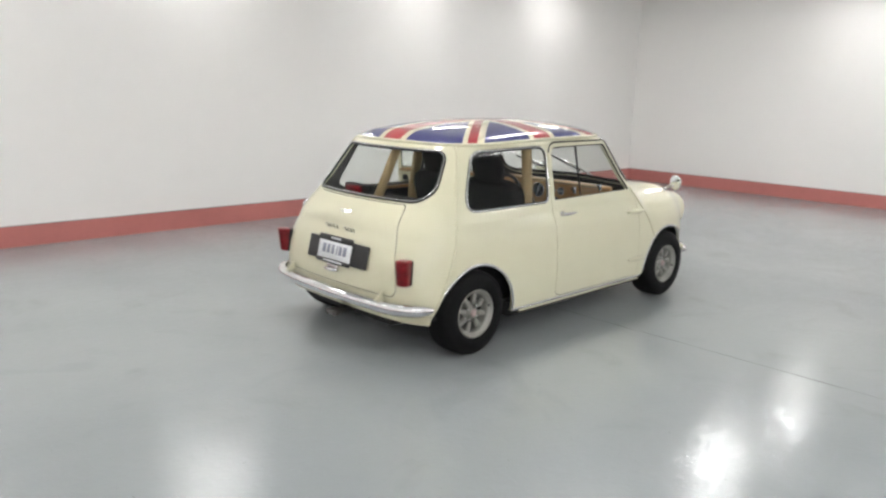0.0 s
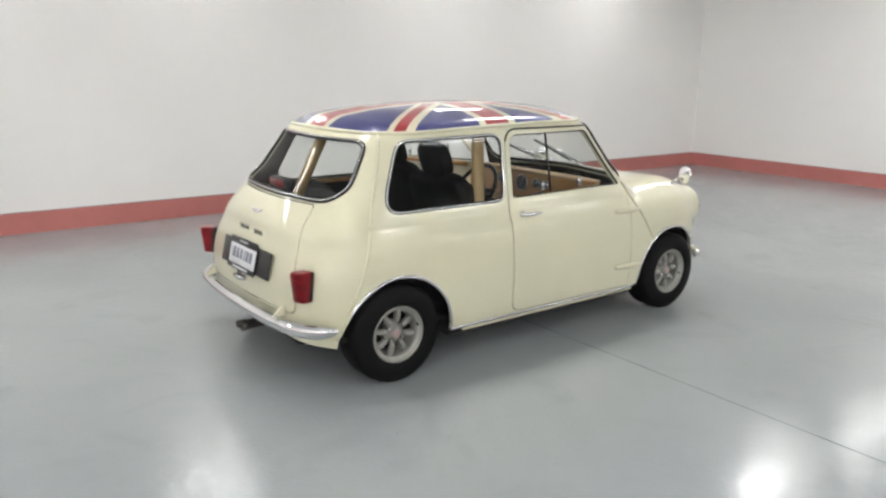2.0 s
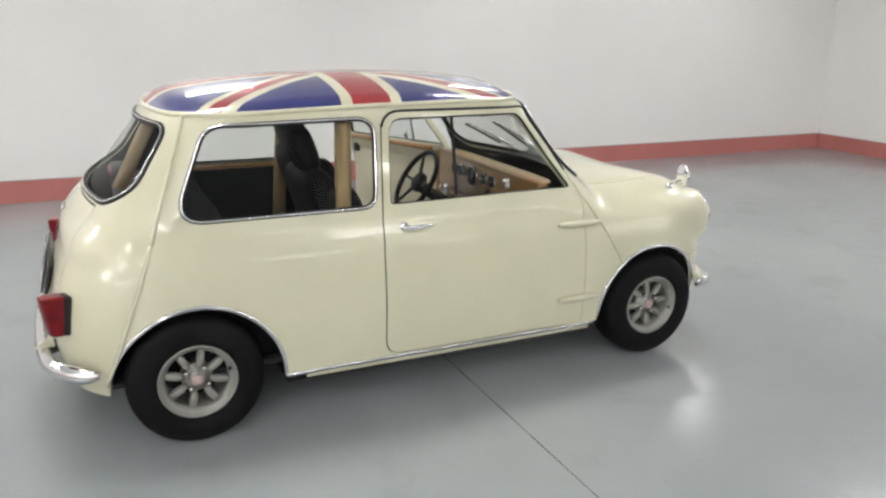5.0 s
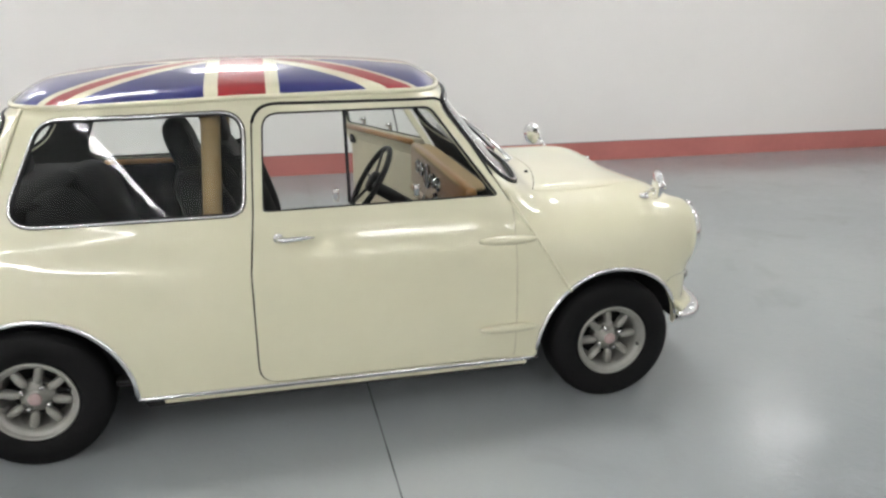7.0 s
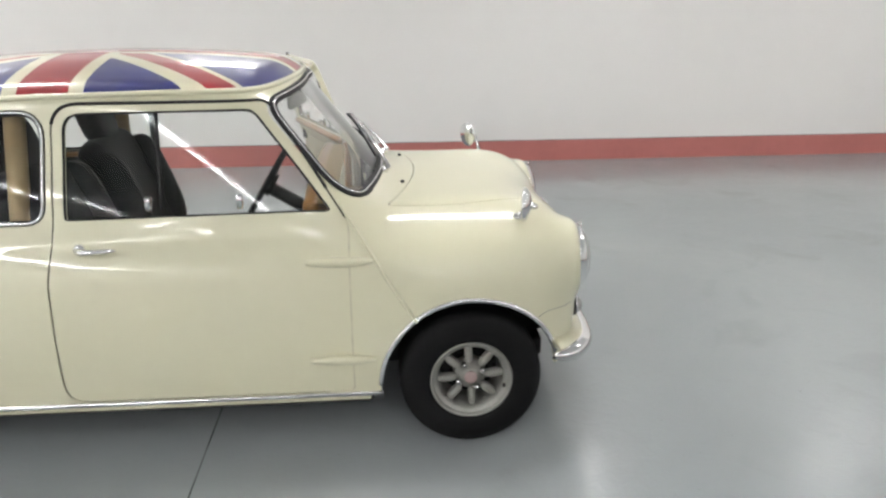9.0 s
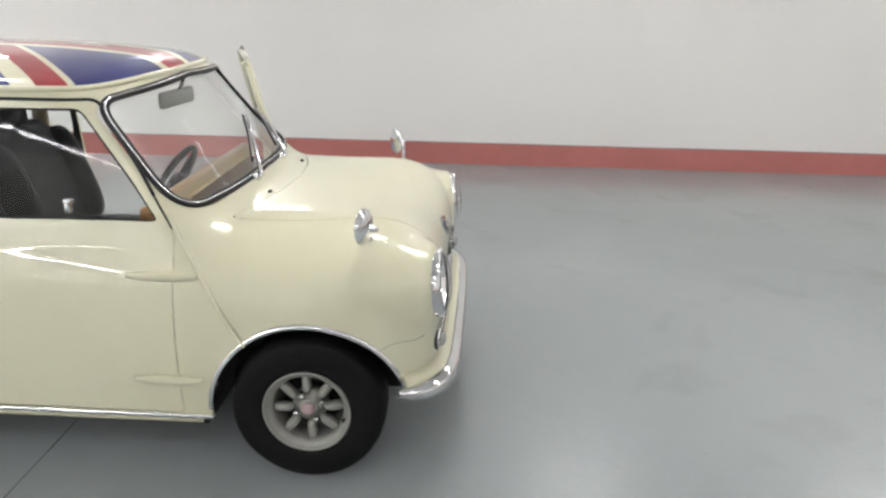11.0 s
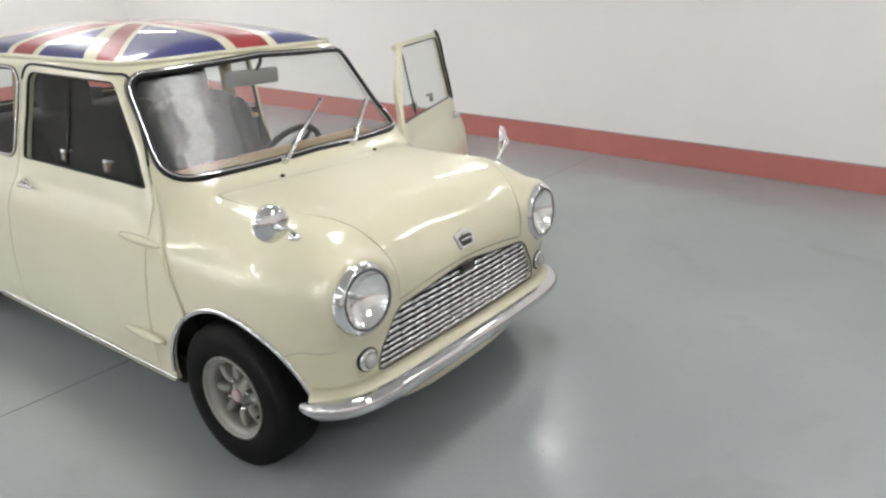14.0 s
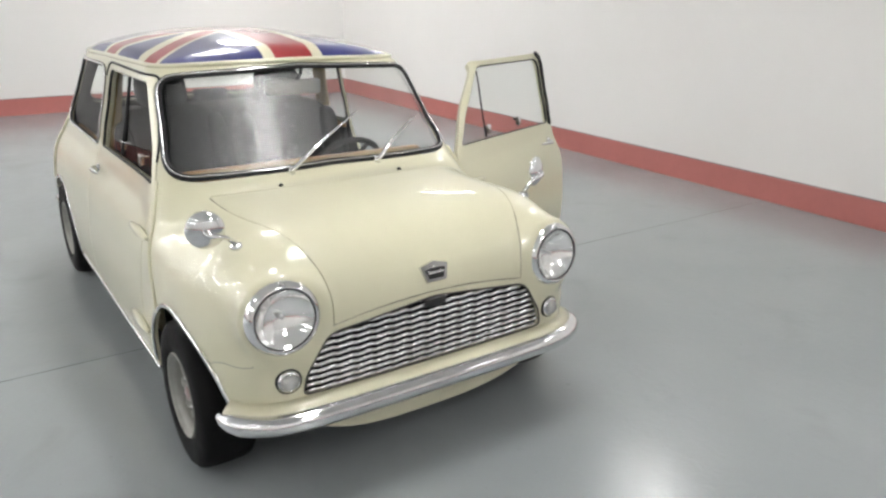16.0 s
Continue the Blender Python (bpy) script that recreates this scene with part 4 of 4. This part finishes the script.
for s in (-1, 1):
    hp = Vector((1.428, s * 0.494, 0.613))
    m = facing(hp, (0.99, s * 0.05, 0.10))
    lamp = part("headlight", lathe([(0.110, -0.045), (0.111, -0.032), (0.109, -0.020), (0.104, -0.009), (0.097, -0.002), (0.091, 0.001), (0.086, -0.003), (0.086, -0.012)], 48, m, False), m_chrome, car, "round headlight in a chrome rim")
    part("reflector", lathe([(0.087, -0.004), (0.078, -0.015), (0.064, -0.028), (0.046, -0.039), (0.025, -0.046), (0.001, -0.048)], 48, m, False), m_silver, lamp, "silvered reflector bowl")
    part("bulb_cap", lathe([(0.007, -0.048), (0.007, -0.032), (0.005, -0.029), (0.002, -0.028)], 20, m), m_steel, lamp)
    # the dark groove inside the rim, drawn as a black ring
    part("inner_ring", lathe([(0.0875, -0.004), (0.0885, 0.0015), (0.0855, 0.0015), (0.085, -0.004)], 48, m, False), m_rubber, lamp, "dark ring between the rim and the lens")
    lens = part("lens", lathe([(0.0865, -0.004), (0.080, 0.006), (0.064, 0.014), (0.042, 0.020), (0.020, 0.0225), (0.001, 0.023)], 48, m, False), m_lens, lamp, "clear domed lens")
    lens.visible_shadow = False
    part("rim_clip", rbox(0.014, 0.022, 0.012, 0.002, 1, m @ Matrix.Translation((0.0, 0.100, -0.004))), m_chrome, lamp)
    ip = Vector(on_front([(s * 0.490, 0.416)])[0])
    mi = facing(ip + Vector((0.004, 0, 0)), (0.99, s * 0.12, 0.05))
    ind = part("indicator", lathe([(0.034, -0.015), (0.034, 0.004), (0.031, 0.009), (0.026, 0.010)], 32, mi, False), m_chrome, car, "round front indicator in a chrome rim")
    part("gasket", lathe([(0.0385, -0.012), (0.0385, 0.001), (0.0345, 0.003)], 32, mi, False), m_rubber, ind, "black rubber gasket")
    part("lens", lathe([(0.0262, 0.008), (0.0245, 0.015), (0.019, 0.021), (0.010, 0.0245), (0.001, 0.025)], 32, mi), m_clearlens, ind, "clear ribbed lens")
    # tail lamps
    tp = Vector(on_rear([(s * 0.557, 0.512)])[0])
    up = Vector((0, 0, 1))
    n = Vector((-0.93, s * 0.36, 0.10)).normalized()
    side = up.cross(n).normalized()
    upv = n.cross(side)
    mt = Matrix((( *side, 0), (*upv, 0), (*n, 0), (0, 0, 0, 1))).transposed()
    mt.translation = tp
    tail = part("tail_lamp", rbox(0.068, 0.140, 0.034, 0.012, 3, mt @ Matrix.Translation((0, 0, 0.002))), m_rubber, car, "upright wedge-shaped red tail lamp")
    # a wedge-shaped lens: wide and deep above, narrow and shallow below, with a stepped top
    lv, lf = [], []
    rings = ((0.0, 1.0), (0.55, 0.98), (0.88, 0.92), (1.0, 0.80))
    shape = dense(rounded([(-0.036, 0.072), (0.036, 0.072), (0.031, -0.072), (-0.031, -0.072)], [0.012, 0.012, 0.016, 0.016], 4), 0.02)
    for depth, scale in rings:
        for x, y in shape:
            lv.append((x * scale, y * (0.5 + 0.5 * scale), depth * (0.052 + 0.014 * y / 0.072)))
    K = len(shape)
    for r in range(len(rings) - 1):
        lf += [(r * K + k, r * K + (k + 1) % K, (r + 1) * K + (k + 1) % K, (r + 1) * K + k) for k in range(K)]
    lf.append(tuple((len(rings) - 1) * K + k for k in range(K)))
    lens = part("lens", moved((lv, lf), mt @ Matrix.Translation((0, 0, 0.016))), m_redlens, tail, "dark red wedge-shaped lens")
    for k in range(2):
        part("lens_step", rbox(0.064 - 0.004 * k, 0.003, 0.012, 0.001, 1, mt @ Matrix.Translation((0, 0.052 - 0.016 * k, 0.073))), m_redlens, lens)
    for k in range(5):
        part("lens_rib", rbox(0.046, 0.0025, 0.004, 0.001, 1, mt @ Matrix.Translation((0, 0.016 - 0.018 * k, 0.0655 - 0.0035 * k))), m_redlens, lens)

# ---------------------------------------------------------------- handles, hinges, catches
for d, s, sh in ((door_r, -1, None), (door_l, 1, SWING)):
    base = on_side([(-0.205, 0.724), (-0.10, 0.724)], s)
    o = Vector((0, s * 1.0, 0))
    p0, p1 = Vector(base[0]), Vector(base[1])
    pts = [p0 + o * 0.0, p0 + o * 0.022 + Vector((0.004, 0, 0)), p0 + o * 0.034 + Vector((0.02, 0, 0.001)), p0 + o * 0.034 + Vector((0.06, 0, 0.003)), p0 + o * 0.030 + Vector((0.100, 0, 0.004)), p0 + o * 0.026 + Vector((0.118, 0, 0.003))]
    g = join(tube(pts, [0.013, 0.012, 0.0095, 0.0085, 0.0065, 0.003], 10), lathe([(0.019, -0.002), (0.018, 0.006), (0.012, 0.011)], 24, facing(p0, o)))
    part("door_handle", moved(g, sh) if sh is not None else g, m_chrome, d, "chrome lever handle")
    for hz in (0.667, 0.343):
        xs = np.linspace(0.490, 0.702, 15)
        hp_, hn = lifted(on_side([(x, hz) for x in xs], s), 0.010)
        rr = [0.004 + 0.0125 * math.sin(math.pi * min(1.0, max(0.0, (i + 0.5) / 15))) ** 0.6 for i in range(15)]
        g = tube(hp_, rr, 10)
        if s < 0:
            part("hinge", g, m_cream, d, "cream external strap hinge")
        else:
            near = [i for i in range(15) if xs[i] < 0.64]
            g = moved(tube(hp_[: len(near)], rr[: len(near)], 10), SWING)
            part("hinge", g, m_cream, d, "cream external strap hinge")
    # the divider between the two sliding panes, and their catches
    bar = [np.array(p) - np.array((0, s * 0.018, 0)) for p in on_side([(0.045 if s < 0 else 0.335, z) for z in np.linspace(0.822, 1.130, 8)], s)]
    g = tube(bar, 0.0065 if s < 0 else 0.004, 6)
    part("window_divider", moved(g, sh) if sh is not None else g, m_rubber, d, "black edge between the sliding panes")
    for x in (0.0, 0.285):
        q = Vector(on_side([(x, 0.848)], s)[0]) - Vector((0, s * 0.030, 0))
        g = join(rbox(0.020, 0.018, 0.045, 0.004, 2, Matrix.Translation(q)), rbox(0.012, 0.03, 0.014, 0.003, 1, Matrix.Translation(q + Vector((0, -s * 0.015, 0.008)))))
        part("window_catch", moved(g, sh) if sh is not None else g, m_chrome, d, "chrome window catch")
    # inner trim: panel, wooden cap rail and pocket
    panel = rbox(0.82, 0.012, 0.50, 0.01, 2, Matrix.Translation((0.165, s * 0.622, 0.49)))
    part("door_card", moved(panel, sh) if sh is not None else panel, m_trim, d, "cream vinyl door card")
    rail = tube([(-0.25, s * 0.585, 0.786), (0.10, s * 0.583, 0.789), (0.35, s * 0.583, 0.789), (0.49, s * 0.580, 0.789)], 0.020, 10, False, 0.8)
    part("wood_rail", moved(rail, sh) if sh is not None else rail, m_wood, d, "varnished wood cap rail")
    if s > 0:
        g = join(rbox(0.05, 0.02, 0.07, 0.006, 2, Matrix.Translation((-0.22, s * 0.612, 0.72))))
        part("latch", moved(g, SWING), m_rubber, d, "black door latch")
        g = rbox(0.62, 0.10, 0.015, 0.004, 1, Matrix.Translation((0.16, s * 0.585, 0.32)))
        part("door_pocket", moved(g, SWING), m_trim, d)
        g = tube([(0.530, s * 0.600, 0.785), (0.535, s * 0.605, 0.30)], 0.018, 8)
        part("wood_post", moved(g, SWING), m_wood, d, "wooden edge strip")

# ---------------------------------------------------------------- wing mirrors
for s, head, way in ((-1, Vector((1.197, -0.622, 0.828)), (0.97, -0.26, 0.0)), (1, Vector((1.150, 0.625, 0.832)), (0.87, 0.49, 0.0))):
    foot = Vector(on_top([(1.19, s * 0.535)])[0])
    mm = facing(head, way)
    mir = part("wing_mirror", lathe([(0.001, 0.020), (0.020, 0.0185), (0.039, 0.013), (0.051, 0.005), (0.055, -0.002), (0.055, -0.007), (0.052, -0.009)], 40, mm, False), m_chrome, car, "round chrome wing mirror on a stalk")
    part("mirror_glass", lathe([(0.052, -0.0075), (0.051, -0.009)], 40, mm), m_mirror, mir, "mirror glass")
    part("stalk", tube([head + Vector(way) * 0.018, head + Vector(way) * 0.034 + Vector((0, -s * 0.012, -0.008)), (head + foot) / 2 + Vector((0.015, -s * 0.01, 0.006)), foot + Vector((0, 0, 0.010))], [0.011, 0.009, 0.006, 0.008], 10), m_chrome, mir)
    part("foot", lathe([(0.020, -0.004), (0.020, 0.004), (0.012, 0.012), (0.006, 0.014)], 24, Matrix.Translation(foot)), m_chrome, mir)

# ---------------------------------------------------------------- wipers and washer jets
for py, ty, tz in ((-0.165, 0.155, 1.002), (0.180, 0.435, 0.960)):
    piv = Vector(on_screen([(py, 0.838)])[0])
    tip, tn = lifted(on_screen([(ty, tz)]), 0.018)
    mid_, mn = lifted(on_screen([(py + (ty - py) * 0.5, 0.845 + (tz - 0.845) * 0.5)]), 0.032)
    w = part("wiper", tube([piv + Vector((0.012, 0, -0.004)), piv + Vector((0.026, 0, 0.012)), Vector(mid_[0]), Vector(tip[0]) + Vector((0.01, 0, 0))], [0.010, 0.009, 0.0055, 0.004], 8), m_chrome, car, "chrome wiper arm with a slim blade")
    b0, _ = lifted(on_screen([(py + (ty - py) * k, 0.845 + (tz - 0.845) * k) for k in np.linspace(0.22, 1.0, 9)]), 0.012)
    part("blade", tube(b0, 0.0045, 6), m_rubber, w, "black wiper blade")
    b1, _ = lifted(on_screen([(py + (ty - py) * k, 0.845 + (tz - 0.845) * k) for k in np.linspace(0.30, 0.94, 9)]), 0.018)
    part("blade_back", tube(b1, 0.003, 6), m_steel, w)
    part("pivot", lathe([(0.014, -0.012), (0.013, 0.006), (0.008, 0.016)], 20, facing(piv + Vector((0.004, 0, 0)), (0.5, 0, 0.85))), m_chrome, w)
for s in (-1, 1):
    q = Vector(on_top([(0.812, s * 0.237)])[0])
    part("washer_jet", lathe([(0.009, -0.004), (0.008, 0.004), (0.004, 0.008)], 14, Matrix.Translation(q)), m_rubber, car, "small black washer jet")

# ---------------------------------------------------------------- badges, plate, exhaust, filler
q = Vector(on_front([(0.010, 0.642)])[0])
_, bn = onto(np.array(q)[None], 0)
mb = Vector(bn[0])
side = Vector((0, 1, 0))
upv = mb.cross(side).normalized()
MB = Matrix(((*side, 0), (*upv, 0), (*mb, 0), (0, 0, 0, 1))).transposed()
MB.translation = q


def plate_shape(outline, depth, m):
    n = len(outline)
    v = [(x, y, 0.0) for x, y in outline] + [(x * 0.94, y * 0.94, depth) for x, y in outline]
    f = [tuple(range(n))[::-1], tuple(range(n, 2 * n))] + [(i, (i + 1) % n, n + (i + 1) % n, n + i) for i in range(n)]
    return moved((v, f), m)


shield = [(-0.052, 0.022), (-0.020, 0.030), (0.0, 0.036), (0.020, 0.030), (0.052, 0.022), (0.036, -0.030), (-0.036, -0.030)]
badge = part("badge", plate_shape(shield, 0.008, MB), m_chrome, bonnet, "small chrome shield badge with black enamel", smooth=False)
part("enamel", plate_shape([(x * 0.74, y * 0.62 - 0.004) for x, y in shield], 0.010, MB), m_badge, badge, smooth=False)
part("bar", rbox(0.056, 0.008, 0.004, 0.001, 1, MB @ Matrix.Translation((0, -0.002, 0.011))), m_chrome, badge)
part("bar", rbox(0.026, 0.007, 0.004, 0.001, 1, MB @ Matrix.Translation((0, 0.015, 0.011))), m_chrome, badge)


def rear_frame(y, z):
    p = on_rear([(y, z)])
    _, n = onto(np.array(p), 0)
    n = Vector(n[0])
    side = Vector((0, 0, 1)).cross(n).normalized()
    m = Matrix(((*side, 0), (*n.cross(side), 0), (*n, 0), (0, 0, 0, 1))).transposed()
    m.translation = Vector(p[0])
    return m


M = rear_frame(0.0, 0.765)
wings = [(-0.055, 0.012), (-0.012, 0.004), (0, 0.012), (0.012, 0.004), (0.055, 0.012), (0.040, -0.004), (0.010, -0.012), (-0.010, -0.012), (-0.040, -0.004)]
part("badge", plate_shape(wings, 0.006, M), m_chrome, boot, "small chrome winged badge", smooth=False)
M = rear_frame(0.0, 0.672)
script = []
for x0, x1 in ((-0.145, -0.025), (0.030, 0.130)):
    n = 9
    pts = [(x0 + (x1 - x0) * i / (n - 1), 0.010 * (1 if i % 2 else -1) + (0.014 if i == 0 else 0), 0.004) for i in range(n)]
    script.append(tube([tuple(M @ Vector(p)) for p in pts], 0.0026, 6))
part("script_bar", join(*script), m_badge, boot, "thin dark script badge")
M = rear_frame(-0.02, 0.545)
panel_ = part("plate_panel", rbox(0.535, 0.132, 0.012, 0.006, 2, M @ Matrix.Translation((0.012, 0, 0.008))), m_badge, boot, "black number plate panel")
plate = part("number_plate", rbox(0.305, 0.150, 0.004, 0.0015, 1, M @ Matrix.Translation((0.0, 0.004, 0.019))), m_plate, panel_, "white number plate in a black frame")
part("plate_frame", join(rbox(0.306, 0.036, 0.006, 0.002, 1, M @ Matrix.Translation((0, 0.066, 0.021))), rbox(0.306, 0.026, 0.006, 0.002, 1, M @ Matrix.Translation((0, -0.064, 0.021))), rbox(0.004, 0.15, 0.006, 0.001, 1, M @ Matrix.Translation((-0.152, 0.004, 0.021))), rbox(0.004, 0.15, 0.006, 0.001, 1, M @ Matrix.Translation((0.152, 0.004, 0.021)))), m_badge, panel_, "black plate frame")
for k, (x, w, h) in enumerate(((-0.095, 0.030, 0.052), (-0.055, 0.026, 0.052), (-0.015, 0.026, 0.052), (0.022, 0.012, 0.052), (0.052, 0.028, 0.052), (0.092, 0.030, 0.052))):
    part("plate_bar", rbox(w, h, 0.002, 0.0005, 1, M @ Matrix.Translation((x, 0.005, 0.0222))), m_ink, panel_)
for x, w, y in ((0.0, 0.09, 0.068), (-0.0, 0.17, -0.064)):
    part("frame_bar", rbox(w, 0.010, 0.002, 0.0005, 1, M @ Matrix.Translation((x, y, 0.025))), m_plate, panel_)
M = rear_frame(0.0, 0.440)
part("boot_handle", join(tube([tuple(M @ Vector(p)) for p in ((-0.055, 0.0, 0.002), (-0.045, 0, 0.022), (0, 0, 0.028), (0.045, 0, 0.022), (0.055, 0, 0.002))], 0.010, 8), rbox(0.10, 0.03, 0.012, 0.004, 2, M @ Matrix.Translation((0, 0.012, 0.004)))), m_chrome, boot, "chrome boot handle and plate lamp")
for s in (-1, 1):
    part("exhaust_pipe", join(lathe([(0.015, -0.30), (0.015, 0.0), (0.019, 0.001), (0.019, 0.045), (0.0155, 0.045), (0.0155, -0.02)], 20, facing((-1.49, -0.035 + s * 0.026, 0.197), (-1, 0, -0.02)), False)), m_pipe_gap, car, "sooty steel exhaust tail pipe")
part("silencer", lathe([(0.02, -0.28), (0.055, -0.26), (0.055, 0.14), (0.02, 0.16)], 20, facing((-1.20, -0.035, 0.20), (-1, 0, 0))), m_dark, car, "dark exhaust silencer")
q = Vector(on_side([(-1.25, 0.715)], 1)[0])
_, nn = onto(np.array(q)[None], 0)
part("fuel_cap", lathe([(0.036, -0.004), (0.036, 0.010), (0.030, 0.020), (0.012, 0.023)], 28, facing(q, nn[0])), m_chrome, car, "chrome fuel filler cap")

# ---------------------------------------------------------------- interior
part("cabin_floor", rbox(2.0, 1.26, 0.02, 0.004, 1, Matrix.Translation((-0.30, 0, 0.245))), m_carpet, car, "dark carpeted cabin floor")
part("bulkhead", rbox(0.03, 1.12, 0.52, 0.01, 1, Matrix.Translation((0.68, 0, 0.49))), m_dark, car)


def front_seat(x, y):
    seat = new("front_seat")
    seat.parent = car
    tagged(seat, "charcoal vinyl bucket seat with a headrest")
    lean = radians(-19)
    part("cushion", cushion(0.50, 0.46, 0.17, 0.42, 32, 18, Matrix.Translation((x + 0.27, y, 0.42))), m_vinyl, seat)
    B = Matrix.Translation((x + 0.02, y, 0.47)) @ Matrix.Rotation(lean, 4, "Y")
    part("backrest", cushion(0.13, 0.50, 0.53, 0.45, 32, 20, B @ Matrix.Translation((0, 0, 0.215))), m_vinyl, seat)
    for s in (-1, 1):
        part("side_bolster", cushion(0.17, 0.09, 0.44, 0.6, 20, 16, B @ Matrix.Translation((0.040, s * 0.215, 0.20))), m_vinyl, seat)
    for s in (-1, 1):
        part("headrest_post", tube([tuple(B @ Vector((0, s * 0.055, 0.48))), tuple(B @ Vector((0, s * 0.055, 0.58)))], 0.006, 8), m_chrome, seat)
    part("headrest", cushion(0.10, 0.235, 0.205, 0.65, 28, 18, B @ Matrix.Translation((0.015, 0, 0.548))), m_vinyl, seat)
    part("seat_frame", rbox(0.46, 0.40, 0.12, 0.02, 1, Matrix.Translation((x + 0.25, y, 0.31))), m_dark, seat)
    q = B @ Vector((0.05, -0.26, 0.02))
    part("belt_buckle", rbox(0.02, 0.03, 0.07, 0.005, 1, Matrix.Translation(q)), m_steel, seat)
    return seat


front_seat(-0.366, -0.275)
front_seat(-0.285, 0.275)
bench = new("rear_bench")
bench.parent = car
tagged(bench, "dark grey rear bench seat")
part("cushion", cushion(0.46, 1.06, 0.18, 0.35, 40, 16, Matrix.Translation((-0.80, 0, 0.44))), m_carpet, bench)
for s in (-1, 1):
    part("backrest", cushion(0.24, 0.46, 0.56, 0.8, 36, 20, Matrix.Translation((-0.915, s * 0.27, 0.575)) @ Matrix.Rotation(radians(-14), 4, "Y")), m_carpet, bench)
part("parcel_shelf", rbox(0.24, 0.80, 0.02, 0.006, 1, Matrix.Translation((-1.10, 0, 0.815))), m_carpet, car, "dark carpeted parcel shelf")
for s in (-1, 1):
    part("side_trim", rbox(0.62, 0.03, 0.50, 0.01, 1, Matrix.Translation((-0.64, s * 0.600, 0.52))), m_vinyl, car, "dark vinyl side trim")
    part("side_rail", rbox(0.66, 0.025, 0.022, 0.008, 2, Matrix.Translation((-0.62, s * 0.577, 0.785))), m_wood, car, "varnished wood rail along the side trim")
    # padded hoop legs of the roll cage
    part("roll_cage_leg", tube([(-0.445, s * 0.545, 0.26), (-0.415, s * 0.525, 0.80), (-0.395, s * 0.480, 1.150)], 0.032, 14), m_tan, car, "tan padded roll cage leg")
part("roll_cage_hoop", tube([(-0.395, -0.480, 1.145), (-0.385, -0.41, 1.19), (-0.38, 0, 1.222), (-0.385, 0.41, 1.19), (-0.395, 0.480, 1.145)], 0.030, 12), m_tan, car, "tan padded roll cage hoop")
part("roll_cage_stay", tube([(-1.01, -0.020, 1.17), (-1.075, -0.03, 1.06), (-1.195, -0.035, 0.83)], 0.028, 12), m_tan, car, "tan padded rear stay")
bl = part("brake_light", rbox(0.06, 0.19, 0.065, 0.012, 2, Matrix.Translation((-1.185, 0.17, 0.862))), m_rubber, car, "high brake light in a black housing")
part("lens", rbox(0.012, 0.15, 0.036, 0.004, 1, Matrix.Translation((-1.217, 0.17, 0.866))), m_redlens, bl, "red lens")

# dashboard, dials, wheel
dash = part("dashboard", join(rbox(0.05, 1.04, 0.20, 0.015, 2, Matrix.Translation((0.50, 0, 0.73)))), m_wood, car, "varnished wood dashboard with round dials")
part("dash_top", cushion(0.11, 1.00, 0.020, 0.4, 40, 10, Matrix.Translation((0.525, 0, 0.818))), m_tan, dash, "tan padded dash top")
part("dash_shelf", rbox(0.18, 1.06, 0.025, 0.008, 1, Matrix.Translation((0.56, 0, 0.605))), m_wood, dash)
for y, z, r in ((0.10, 0.745, 0.055), (-0.03, 0.755, 0.032), (-0.11, 0.755, 0.032), (0.22, 0.755, 0.032), (0.30, 0.755, 0.032), (-0.07, 0.685, 0.026)):
    mdial = facing((0.474, y, z), (-1, 0, 0))
    d = part("dial", lathe([(r, 0.0), (r, 0.010), (r * 0.88, 0.013), (r * 0.86, 0.008)], 28, mdial, False), m_chrome, dash, "round chrome-rimmed dial")
    part("dial_face", lathe([(r * 0.87, 0.004), (r * 0.86, 0.007)], 28, mdial), m_badge, d)
    part("needle", rbox(r * 1.1, 0.003, 0.002, 0.0005, 1, mdial @ Matrix.Rotation(radians(40 + 300 * y), 4, "Z") @ Matrix.Translation((r * 0.2, 0, 0.009))), m_plate, d)
for k in range(5):
    part("switch", rbox(0.03, 0.012, 0.02, 0.003, 1, Matrix.Translation((0.47, -0.14 + 0.07 * k, 0.64))), m_chrome, dash)
SW = Matrix.Translation((0.242, 0.295, 0.700)) @ Matrix.Rotation(radians(-58), 4, "Y")
wheel_ = part("steering_wheel", moved(tube([(0.168 * math.cos(a), 0.168 * math.sin(a), 0) for a in np.linspace(0, 2 * math.pi, 49)[:-1]], 0.0135, 10, True), SW), m_rubber, car, "black three-spoke steering wheel")
part("horn_pad", lathe([(0.052, -0.030), (0.054, -0.01), (0.045, 0.004), (0.02, 0.010)], 28, SW), m_rubber, wheel_)
for a in (90, 210, 330):
    c, s_ = math.cos(radians(a + 60)), math.sin(radians(a + 60))
    part("spoke", moved(tube([(0.04 * c, 0.04 * s_, -0.012), (0.165 * c, 0.165 * s_, 0)], 0.015, 8, False, 0.35, [(0, 0, 1)] * 2), SW), m_rubber, wheel_)
part("steering_column", tube([(0.235, 0.30, 0.685), (0.50, 0.30, 0.52)], 0.03, 12), m_rubber, car, "black steering column")
part("column_stalk", tube([(0.27, 0.30, 0.67), (0.25, 0.44, 0.70)], 0.007, 8), m_rubber, car)
mirror = part("rear_view_mirror", rbox(0.025, 0.22, 0.060, 0.012, 2, Matrix.Translation((0.425, -0.008, 1.098)) @ Matrix.Rotation(radians(-8), 4, "Z")), m_alloy, car, "grey-backed rear view mirror")
part("mirror_mount", tube([(0.428, 0.0, 1.11), (0.44, 0.02, 1.15), (0.45, 0.02, 1.19)], 0.007, 8), m_rubber, mirror)
